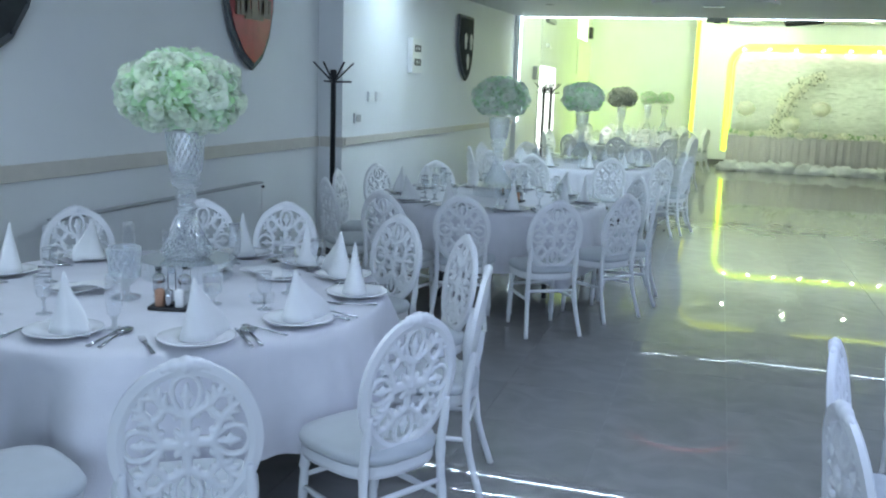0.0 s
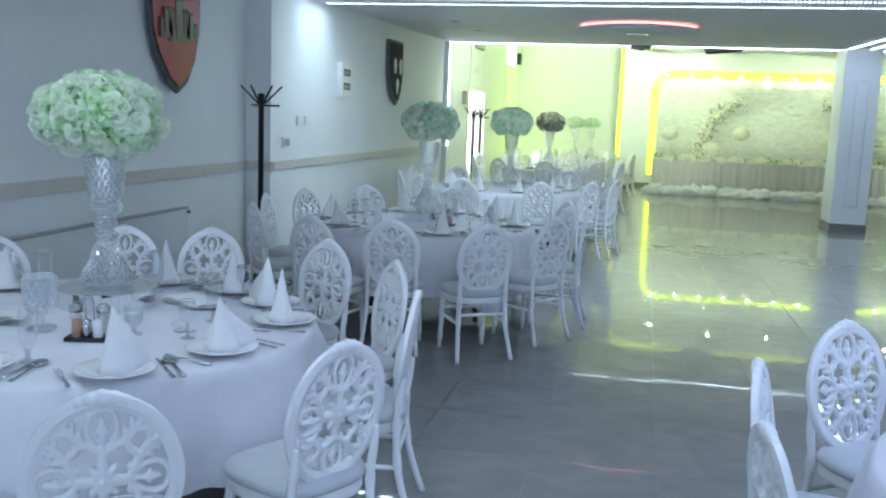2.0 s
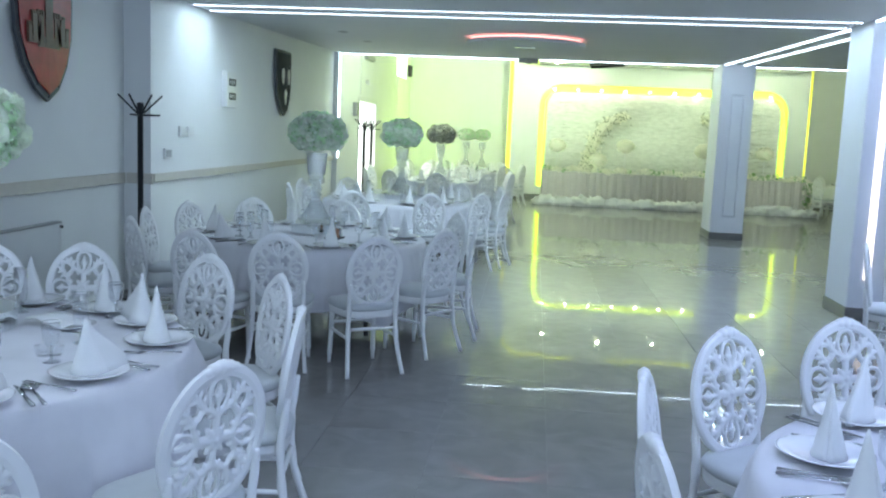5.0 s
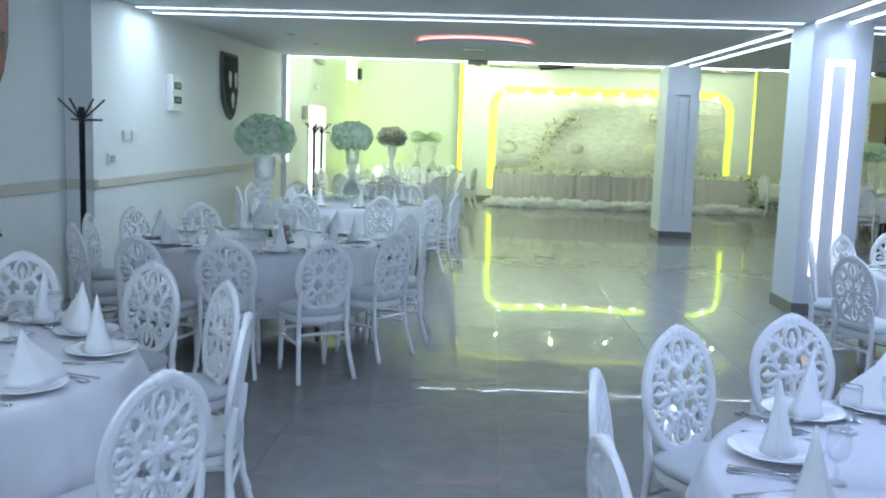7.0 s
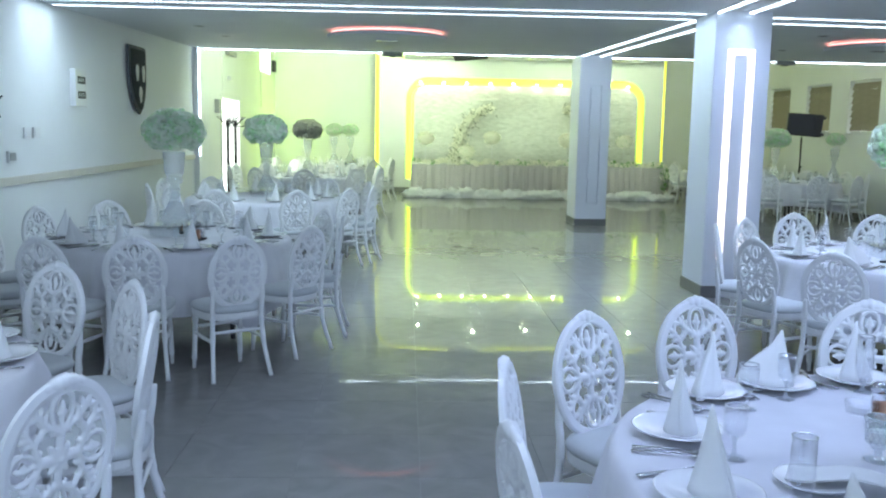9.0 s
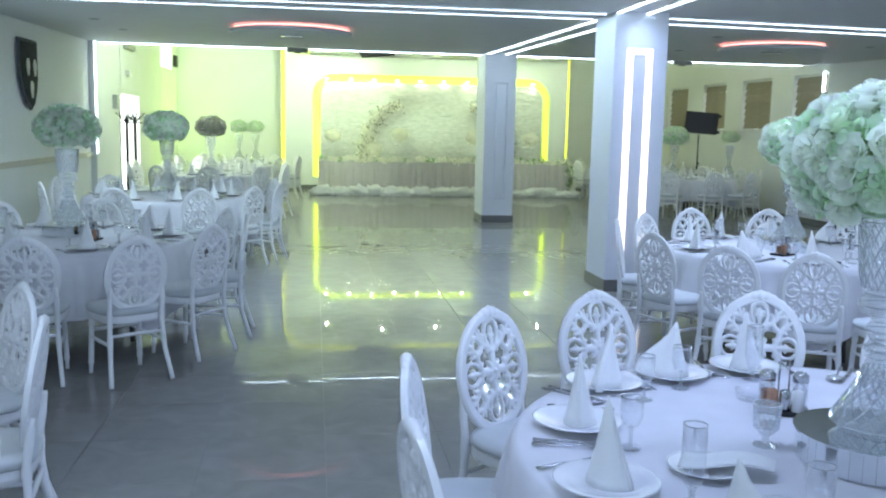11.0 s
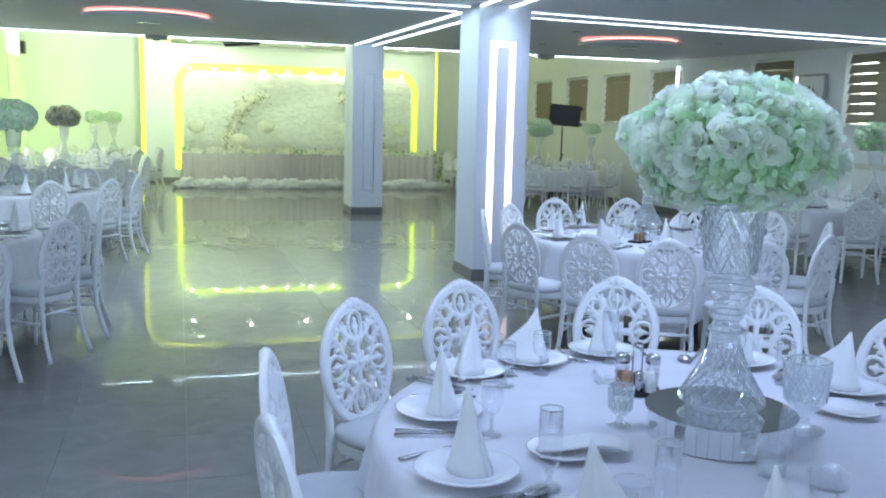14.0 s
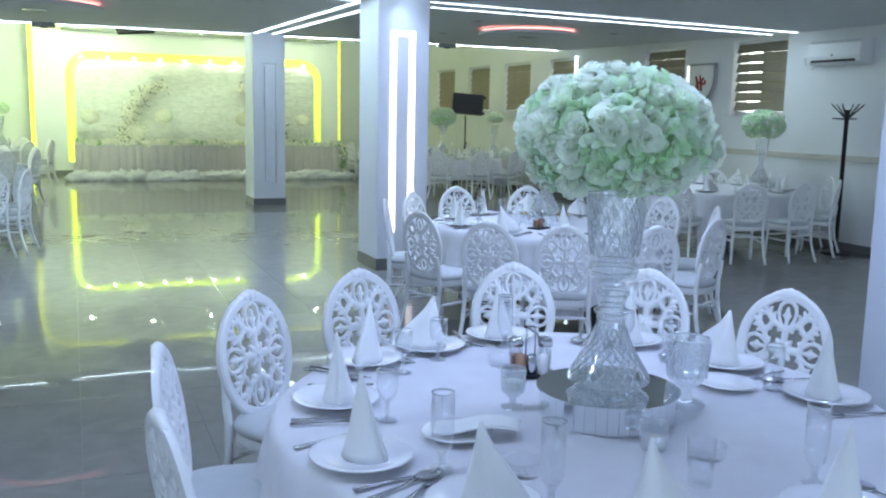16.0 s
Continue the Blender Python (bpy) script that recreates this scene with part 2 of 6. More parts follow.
class Geo:
    """Collects plain vertices and faces."""

    def __init__(self):
        self.v, self.f = [], []

    def add(self, verts, faces, m=None):
        n = len(self.v)
        self.v += [(m @ Vector(p)) for p in verts] if m is not None else [Vector(p) for p in verts]
        self.f += [[i + n for i in f] for f in faces]
        return self

    def box(self, x0, x1, y0, y1, z0, z1, m=None):
        vs = [(x, y, z) for z in (z0, z1) for y in (y0, y1) for x in (x0, x1)]
        return self.add(vs, [(0, 2, 3, 1), (4, 5, 7, 6), (0, 1, 5, 4), (2, 6, 7, 3), (0, 4, 6, 2), (1, 3, 7, 5)], m)

    def lathe(self, profile, n=24, m=None, close=False, wob=None):
        vs, fs, k = [], [], len(profile)
        for i in range(n):
            a = 2 * math.pi * i / n
            for r, z in profile:
                q = r * (wob(a, z) if wob else 1)
                vs.append((q * math.cos(a), q * math.sin(a), z))
        for i in range(n):
            j = (i + 1) % n
            for s in range(k - 1):
                fs.append((i * k + s, j * k + s, j * k + s + 1, i * k + s + 1))
            if close:
                fs.append((i * k + k - 1, j * k + k - 1, j * k, i * k))
        return self.add(vs, fs, m)

    def cap(self, r, z, n=24, up=True, m=None):
        vs = [(r * math.cos(2 * math.pi * i / n), r * math.sin(2 * math.pi * i / n), z) for i in range(n)]
        return self.add(vs, [list(range(n)) if up else list(range(n))[::-1]], m)

    def tube(self, pts, radius, n=6, closed=False, flat=1.0, m=None, axis=(0, 1, 0)):
        """A rod along pts. radius: a number or one for each point. flat: its width along axis."""
        pts = [Vector(p) for p in pts]
        k, vs, fs = len(pts), [], []
        ax = Vector(axis)
        for i, p in enumerate(pts):
            a, b = pts[(i - 1) % k if closed else max(i - 1, 0)], pts[(i + 1) % k if closed else min(i + 1, k - 1)]
            d = (b - a).normalized()
            side = d.cross(ax)
            side = side.normalized() if side.length > 1e-5 else Vector((1, 0, 0))
            up = side.cross(d).normalized()
            r = radius[i] if isinstance(radius, (list, tuple)) else radius
            for j in range(n):
                t = 2 * math.pi * (j + 0.5) / n
                vs.append(p + side * r * math.cos(t) + up * r * flat * math.sin(t))
        for i in range(k if closed else k - 1):
            i2 = (i + 1) % k
            for j in range(n):
                j2 = (j + 1) % n
                fs.append((i * n + j, i * n + j2, i2 * n + j2, i2 * n + j))
        if not closed:
            fs += [tuple(range(n))[::-1], tuple((k - 1) * n + j for j in range(n))]
        return self.add(vs, fs, m)

    def blob(self, c, r, u=6, v=4, m=None):
        r = r if isinstance(r, (list, tuple)) else (r, r, r)
        vs = [(c[0], c[1], c[2] - r[2])]
        for j in range(1, v):
            p = math.pi * j / v
            for i in range(u):
                a = 2 * math.pi * i / u
                vs.append((c[0] + r[0] * math.sin(p) * math.cos(a), c[1] + r[1] * math.sin(p) * math.sin(a), c[2] - r[2] * math.cos(p)))
        vs.append((c[0], c[1], c[2] + r[2]))
        fs, top = [], len(vs) - 1
        for i in range(u):
            i2 = (i + 1) % u
            fs.append((0, 1 + i2, 1 + i))
            for j in range(v - 2):
                fs.append((1 + j * u + i, 1 + j * u + i2, 1 + (j + 1) * u + i2, 1 + (j + 1) * u + i))
            fs.append((1 + (v - 2) * u + i, 1 + (v - 2) * u + i2, top))
        return self.add(vs, fs, m)

    def out(self, name, material, parent=None, label="", smooth=False, at=None):
        return finish(name, self.v, self.f, material, parent, label, smooth, at)


def slab(name, x0, x1, y0, y1, z0, z1, material, parent=None, label="", bevel=0.0):
    bm = bmesh.new()
    bmesh.ops.create_cube(bm, size=1, matrix=Matrix.LocRotScale(((x0 + x1) / 2, (y0 + y1) / 2, (z0 + z1) / 2), None, (x1 - x0, y1 - y0, z1 - z0)))
    if bevel:
        bmesh.ops.bevel(bm, geom=bm.edges[:], offset=bevel, segments=2, affect="EDGES", profile=0.6)
    return part(name, bm, material, parent, label)


def setting(ob, label, category):
    return tagged(ob, label, category, "", "structure")


def smooth_path(pts, n=6, closed=False):
    """Catmull-Rom through pts."""
    pts, out = [Vector(p) for p in pts], []
    k = len(pts)
    for i in range(k if closed else k - 1):
        p0, p1, p2, p3 = (pts[(i + d) % k] if closed else pts[min(max(i + d, 0), k - 1)] for d in (-1, 0, 1, 2))
        for s in range(n):
            t = s / n
            out.append(0.5 * (2 * p1 + (p2 - p0) * t + (2 * p0 - 5 * p1 + 4 * p2 - p3) * t * t + (3 * p1 - p0 - 3 * p2 + p3) * t ** 3))
    if not closed:
        out.append(pts[-1])
    return out


# ---- the hall: floor, walls, ceiling, pillars ----
XL, XLR, XR = -3.65, -3.91, 9.30
YB, YJ, YP, YF, YR = -8.5, 8.13, 16.0, 23.70, 25.40
ZC, ZS = 2.83, 4.34


def zc(y):
    """Height of the hall ceiling, which rises a little towards the stage."""
    return 2.83 + 0.019 * max(0.0, y - 9.3)



def wall_with_holes(name, along, a0, a1, z0, z1, at, thick, holes, material, label):
    """A straight wall along 'x' or 'y' with rectangular openings (a0, a1, z0, z1)."""
    g = Geo()
    cuts = sorted({a0, a1, *(h[0] for h in holes), *(h[1] for h in holes)})

    def put(p, q, u, v):
        if along == "y":
            g.box(min(at, at + thick), max(at, at + thick), p, q, u, v)
        else:
            g.box(p, q, min(at, at + thick), max(at, at + thick), u, v)

    for p, q in zip(cuts, cuts[1:]):
        mine = [h for h in holes if h[0] <= p and h[1] >= q]
        if not mine:
            put(p, q, z0, z1)
            continue
        low = z0
        for h in sorted(mine, key=lambda h: h[2]):
            if h[2] > low:
                put(p, q, low, h[2])
            low = h[3]
        if low < z1:
            put(p, q, low, z1)
    return setting(g.out(name, material), label, "wall")


DOOR = (18.05, 19.95, 0.02, 2.20)
HIGH = (22.85, 24.6, 3.0, 3.6)
wall_with_holes("wall_west", "y", YJ, YR + 0.2, 0, ZS, XL, -0.3, [DOOR, HIGH], wall_paint, "white painted side wall with a dado rail")
wall_with_holes("wall_west_recess", "y", YB, YJ, 0, ZC, XLR, -0.25, [], wall_paint, "white painted recessed side wall with a dado rail")
WINDOWS = [(21.55, 22.75), (19.45, 20.65), (17.40, 18.65), (15.35, 16.55), (12.10, 13.20), (9.85, 10.95)]
wall_with_holes("wall_east", "y", YB, YR + 0.2, 0, ZS, XR, 0.3, [(a, b, 1.72, 2.80) for a, b in WINDOWS], wall_paint, "white painted window wall")
wall_with_holes("wall_south", "x", XLR - 0.25, XR + 0.3, 0, ZC, YB, -0.25, [(-2.8, 8.2, 0.45, 2.75)], wall_paint, "white wall with a wide glazed opening")
setting(slab("wall_north", XL, XR, YR, YR + 0.2, 0, ZS, wall_paint), "pale recessed end wall lit yellow", "wall")
setting(slab("stage_block", -0.70, 6.80, YF, YR - 0.002, 0, ZS, wall_paint), "pale projecting wall block behind the head table", "wall")

g_ = Geo()
for y0_, y1_ in ((YB, 9.3), (9.3, YP)):
    c_ = [(x, y, zc(y) + d) for d in (0, 0.15) for y in (y0_, y1_) for x in (XLR - 0.2, XR + 0.2)]
    g_.add(c_, [(0, 2, 3, 1), (4, 5, 7, 6), (0, 1, 5, 4), (2, 6, 7, 3), (0, 4, 6, 2), (1, 3, 7, 5)])
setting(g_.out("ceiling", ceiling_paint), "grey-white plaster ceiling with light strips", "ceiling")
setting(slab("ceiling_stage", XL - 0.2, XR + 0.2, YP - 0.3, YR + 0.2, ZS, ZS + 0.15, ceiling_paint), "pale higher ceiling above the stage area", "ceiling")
setting(slab("portal_beam", XL, XR, YP - 0.28, YP, zc(YP) + 0.152, ZS, wall_paint), "white beam where the ceiling steps up", "beam")
setting(slab("portal_jamb", XL, XL + 0.09, YP - 0.28, YP, 0, zc(15.7), wall_paint), "narrow white pilaster at the step of the hall", "pilaster")

# dado rails and skirting
setting(slab("dado_rail", XL + 0.001, XL + 0.028, YJ + 0.03, YP - 0.29, 1.045, 1.125, rail_wood, bevel=0.006), "beige wooden dado rail on the wall", "rail")
setting(slab("dado_rail_recess", XLR + 0.001, XLR + 0.028, YB + 0.05, YJ - 0.03, 1.03, 1.13, rail_wood, bevel=0.006), "beige wooden dado rail on the recessed wall", "rail")
setting(slab("dado_rail_return", XLR + 0.03, XL + 0.028, YJ - 0.028, YJ - 0.001, 1.03, 1.13, rail_wood, bevel=0.006), "beige wooden dado rail round the corner", "rail")
setting(slab("dado_rail_east", XR - 0.028, XR - 0.001, YB + 0.05, 11.6, 1.14, 1.22, rail_wood, bevel=0.006), "beige wooden dado rail on the window wall", "rail")
for n_, box_ in (("a", (XL + 0.001, XL + 0.02, YJ, 18.0)), ("b", (XL + 0.001, XL + 0.02, 20.0, YR)), ("c", (XR - 0.02, XR - 0.001, YB, YR))):
    setting(slab("baseboard", *box_, 0.0, 0.1, plinth_stone), "dark stone skirting along the wall", "baseboard")
setting(slab("baseboard", -0.71, 6.81, YF - 0.015, YF - 0.001, 0.0, 0.1, plinth_stone), "dark stone skirting along the stage wall", "baseboard")
setting(slab("baseboard", 6.82, XR - 0.03, YR - 0.015, YR - 0.001, 0.0, 0.1, plinth_stone), "dark stone skirting along the end wall", "baseboard")


def window(i, y0, y1):
    w = thing(f"window_{i}", "recessed window with drawn beige slatted blinds", "window", "windows of the side wall", None, "structure")
    x = XR + 0.10
    mid = (y0 + y1) / 2
    for a, b, c, d in ((y0, y1, 1.72, 1.77), (y0, y1, 2.75, 2.80), (y0, y0 + 0.05, 1.77, 2.75), (y1 - 0.05, y1, 1.77, 2.75), (mid - 0.03, mid + 0.03, 1.77, 2.75)):
        slab("window_frame", x, x + 0.06, a, b, c, d, frame_white, w)
    for a, b in ((y0 + 0.05, mid - 0.03), (mid + 0.03, y1 - 0.05)):
        p = slab("pane", x + 0.025, x + 0.033, a, b, 1.77, 2.75, thin_glass, w)
        p.visible_shadow = False
        tilt = 0.061 if i == 6 and a > mid else 0.068
        for k in range(7):
            z = 1.85 + k * 0.14
            g = Geo().box(-0.004, 0.004, a - 0.028, b + 0.028, -tilt - 0.012, tilt + 0.0)
            g.out("slat", blind_fabric, w, at=pose(x - 0.03, 0, z, 0, 18, 0))
    slab("window_sill", XR - 0.05, XR + 0.095, y0 - 0.04, y1 + 0.04, 1.695, 1.72, frame_white, w)
    return w


for i_, (a_, b_) in enumerate(WINDOWS):
    window(i_ + 1, a_, b_)
setting(slab("backdrop", XR + 1.2, XR + 1.25, 5, 27, 0.5, 4.5, day_glow), "bright overcast daylight outside the windows", "daylight")
for a_, b_2, c_, d_ in (DOOR, HIGH):
    setting(slab("backdrop", XL - 0.34, XL - 0.32, a_ - 0.1, b_2 + 0.1, c_ - 0.1, d_ + 0.1, day_glow), "bright daylight outside the opening", "daylight")
# glazed door in the side wall
dr = thing("door_1", "open bright doorway with a white frame", "door", "", None, "structure")
slab("door_frame", XL - 0.28, XL + 0.02, DOOR[0] - 0.07, DOOR[0] + 0.03, 0.003, 2.17, frame_white, dr)
slab("door_frame", XL - 0.28, XL + 0.02, DOOR[1] - 0.03, DOOR[1] + 0.07, 0.003, 2.17, frame_white, dr)
slab("door_frame", XL - 0.28, XL + 0.02, DOOR[0] - 0.07, DOOR[1] + 0.07, 2.171, 2.27, frame_white, dr)
# front glazing behind the camera
gl = thing("window_7", "wide glazed front with white mullions", "window", "", None, "structure")
for k in range(6):
    x_ = -2.8 + k * 2.2
    slab("mullion", x_ - 0.04, x_ + 0.04, YB - 0.12, YB - 0.04, 0.45, 2.75, frame_white, gl)


def pillar(name, x, y, w, d, led):
    p = thing(name, "square white pillar with a sunk moulded panel and dark plinth" if not led else "square white pillar with a glowing rectangular light frame", "pillar", "", None, "structure")
    top = zc(y + d)
    slab("plinth", x - 0.012, x + w + 0.012, y - 0.012, y + d + 0.012, 0.0, 0.125, plinth_stone, p, bevel=0.004)
    if led:
        Geo().box(x, x + w, y, y + d, 0, top).out("shaft", pillar_paint, p)
        x0, x1, z0, z1, t = x + w * 0.235, x + w * 0.715, 0.40, 2.465, 0.060
        for a, b, c, e in ((x0, x0 + t, z0, z1), (x1 - t, x1, z0, z1), (x0 + t, x1 - t, z1 - t * 0.8, z1)):
            slab("light_bar", a, b, y - 0.014, y - 0.001, c, e, led_warm, p)
        return p
    # the front has a sunk panel with a raised middle
    x0, x1, z0, z1, sunk = x + w * 0.275, x + w * 0.715, 0.39, 2.45, 0.045
    g = Geo().box(x, x + w, y + sunk, y + d, 0, top)
    g.box(x, x0, y, y + sunk, 0, top).box(x1, x + w, y, y + sunk, 0, top)
    g.box(x0, x1, y, y + sunk, z1, top).box(x0, x1, y, y + sunk, 0, z0)
    g.out("shaft", pillar_paint, p)
    slab("panel", x0 + 0.05, x1 - 0.018, y + 0.008, y + sunk - 0.001, z0 + 0.03, z1 - 0.05, pillar_paint, p, bevel=0.008)
    return p


pillar("pillar_1", 2.997, 15.55, 0.544, 0.80, False)
pillar("pillar_2", 3.013, 8.80, 0.550, 0.64, True)
pillar("pillar_3", 3.16, 2.02, 0.62, 0.70, False)

# ---- light strips of the ceiling ----


def strip(name, x0, y0, x1, y1, z, material, label, width=0.022, dots=0.0):
    t = thing(name, label, "light strip", "light strips of the ceiling")
    d = Vector((x1 - x0, y1 - y0, 0))
    length = d.length
    yaw = math.degrees(math.atan2(d.y, d.x))
    pitch = -math.degrees(math.atan2(zc(y1) - zc(y0), length))
    Geo().box(0, length, -width * 0.9, width * 0.9, 0.0, 0.014).out("channel", white_plastic, t, at=pose(x0, y0, zc(y0) - 0.014, 0, pitch, yaw))
    g = Geo()
    if dots:
        n = int(length / dots)
        for i in range(n):
            a = (i + 0.5) * length / n
            g.box(a - dots * 0.18, a + dots * 0.18, -width / 2, width / 2, -0.008, 0.0)
    else:
        g.box(0, length, -width / 2, width / 2, -0.010, 0.0)
    o = g.out("lamp_line", material, t, at=pose(x0, y0, zc(y0) - 0.0145, 0, pitch, yaw))
    if dots:
        o["kind"] = "stuff"
    return t


ZL = ZC
for y_ in (8.98, 9.44):
    strip("led_strip", -3.60, y_ + 0.06, 2.96, y_ - 0.04, ZL, led_white, "cold white strip of tiny lights on the ceiling", 0.020, 0.040)
for y_ in (9.08, 9.56):
    strip("led_strip", 3.60, y_, 9.20, y_ + 0.50, ZL, led_white, "cold white strip of tiny lights on the ceiling", 0.020, 0.040)
for x_ in (3.03, 3.34):
    strip("led_strip", x_, 15.5, x_, 9.46, ZL, led_white, "cold white light strip along the ceiling", 0.032)
    strip("led_strip", x_, 8.78, x_, 2.75, ZL, led_white, "cold white light strip along the ceiling", 0.032)
strip("led_strip", -3.50, 15.92, -0.42, 15.92, ZL, led_dot, "cold white light strip at the ceiling step", 0.011, 0.05)
strip("led_strip", -0.05, 15.92, 2.98, 15.92, ZL, led_dot, "cold white light strip at the ceiling step", 0.011, 0.05)
strip("led_strip", 3.56, 15.92, 6.55, 15.92, ZL, led_dot, "cold white light strip at the ceiling step", 0.011, 0.05)
strip("led_strip", 6.85, 15.92, 9.10, 15.92, ZL, led_dot, "cold white light strip at the ceiling step", 0.011, 0.05)
vs_ = thing("wall_light_strip", "cold white upright light strip on the pilaster", "light strip")
slab("lamp_line", XL + 0.092, XL + 0.112, YP - 0.275, YP - 0.235, 1.1, zc(15.7) - 0.02, led_white, vs_)
vs_ = thing("wall_light_strip", "short cold white upright light strip on the wall", "light strip")
slab("lamp_line", XR - 0.03, XR - 0.005, 15.45, 15.50, 2.45, ZC - 0.02, led_white, vs_)
# unseen strips, invented to carry the pattern on above and behind the camera
for y_ in (2.22, 2.74, -4.60, -5.15):
    strip("led_strip", -3.75, y_, 2.80, y_, ZL, led_white, "cold white strip of tiny lights on the ceiling", 0.028, 0.036)
for sx_, w_, y_, p_ in ((-0.32, 6.4, 8.99, 46), (-0.32, 6.4, 9.45, 46), (6.3, 5.2, 9.32, 19), (6.3, 5.2, 9.80, 19)):
    area("strip_light", sx_, y_, ZC - 0.03, w_, 0.012, p_, COOL)
area("strip_light", -0.25, 15.92, zc(15.9) - 0.03, 6.3, 0.015, 20, (0.74, 0.92, 0.86), spread=140)
area("strip_light", 6.3, 15.92, zc(15.9) - 0.03, 5.4, 0.015, 8, COOL, spread=140)
# next three: fill lamps at the invented strips, added to brighten the near tables
area("strip_light", -1.8, 2.48, ZC - 0.03, 3.4, 0.05, 25, (0.63, 0.79, 1.0))
area("strip_light", 1.4, 2.48, ZC - 0.03, 2.6, 0.05, 36, (0.44, 0.57, 1.0))
area("strip_light", 0.6, -4.9, ZC - 0.03, 8.5, 0.05, 80, VIOLET)
for x_ in (3.03, 3.34):
    area("strip_light", x_, 12.2, zc(10.5) - 0.03, 0.014, 5.9, 19, COOL)
area("strip_light", 3.25, 5.8, ZC - 0.03, 0.03, 5.8, 52, VIOLET, spread=130)


def ceiling_ring(x, y, r):
    t = thing("ceiling_ring_lamp", "round white ceiling disc with a pink glowing rim", "ceiling lamp", "round ceiling lamps")
    n = 48
    g = Geo().lathe([(0.0, 0.0), (r - 0.02, 0.0), (r, 0.012), (r, 0.045), (r - 0.02, 0.055), (0.0, 0.055)], n)
    g.out("disc", ceiling_paint, t, smooth=False)
    Geo().lathe([(r - 0.10, 0.060), (r - 0.055, 0.060), (r - 0.055, 0.075), (r - 0.10, 0.075)], n, close=True).out("light_rim", led_pink, t)
    Geo().lathe([(0.0, 0.056), (r - 0.16, 0.056), (r - 0.16, 0.099), (0, 0.099)], n).out("hub", white_plastic, t)
    Geo().box(-0.13, 0.13, -0.05, 0.05, -0.012, 0.001).out("vent", steel, t)
    t.matrix_basis = pose(x, y, zc(y - r) - 0.088)


ceiling_ring(-0.25, 11.95, 0.78)
ceiling_ring(6.30, 11.85, 0.72)


def ceiling_vent(x, y):
    t = thing("downlight", "small dark recessed ceiling spotlight", "downlight", "recessed ceiling spots")
    Geo().lathe([(0.035, 0.0), (0.06, -0.004), (0.075, 0.0)], 20).out("rim", grey_plastic, t)
    Geo().cap(0.06, -0.001, 20, False).out("lens", black_plastic, t)
    t.matrix_basis = pose(x, y, zc(y) - 0.003)


for x_, y_ in ((-2.62, 11.7), (-2.58, 13.2), (5.1, 11.0), (7.6, 11.6), (7.4, 9.95), (5.6, 13.4)):
    ceiling_vent(x_, y_)

# small black sensors and the hanging screen at the ceiling step
for x_, l_ in ((-0.24, "dark grey box on the ceiling step"), (6.7, "grey projector box on the ceiling step")):
    b__ = thing("ceiling_box", l_, "ceiling box")
    slab("body", x_ - 0.17, x_ + 0.17, 15.80, 15.96, zc(15.8) - 0.07, zc(15.8), grey_plastic, b__, bevel=0.01)
    slab("bracket", x_ - 0.05, x_ + 0.05, 15.83, 15.92, zc(15.8) - 0.085, zc(15.8) - 0.07, black_plastic, b__)

# ---- chairs ----


def ellipse(a, b, cx, cz, n, y=0.0, t0=0.0, t1=2 * math.pi):
    return [(cx + a * math.cos(t0 + (t1 - t0) * i / n), y, cz + b * math.sin(t0 + (t1 - t0) * i / n)) for i in range(n)]


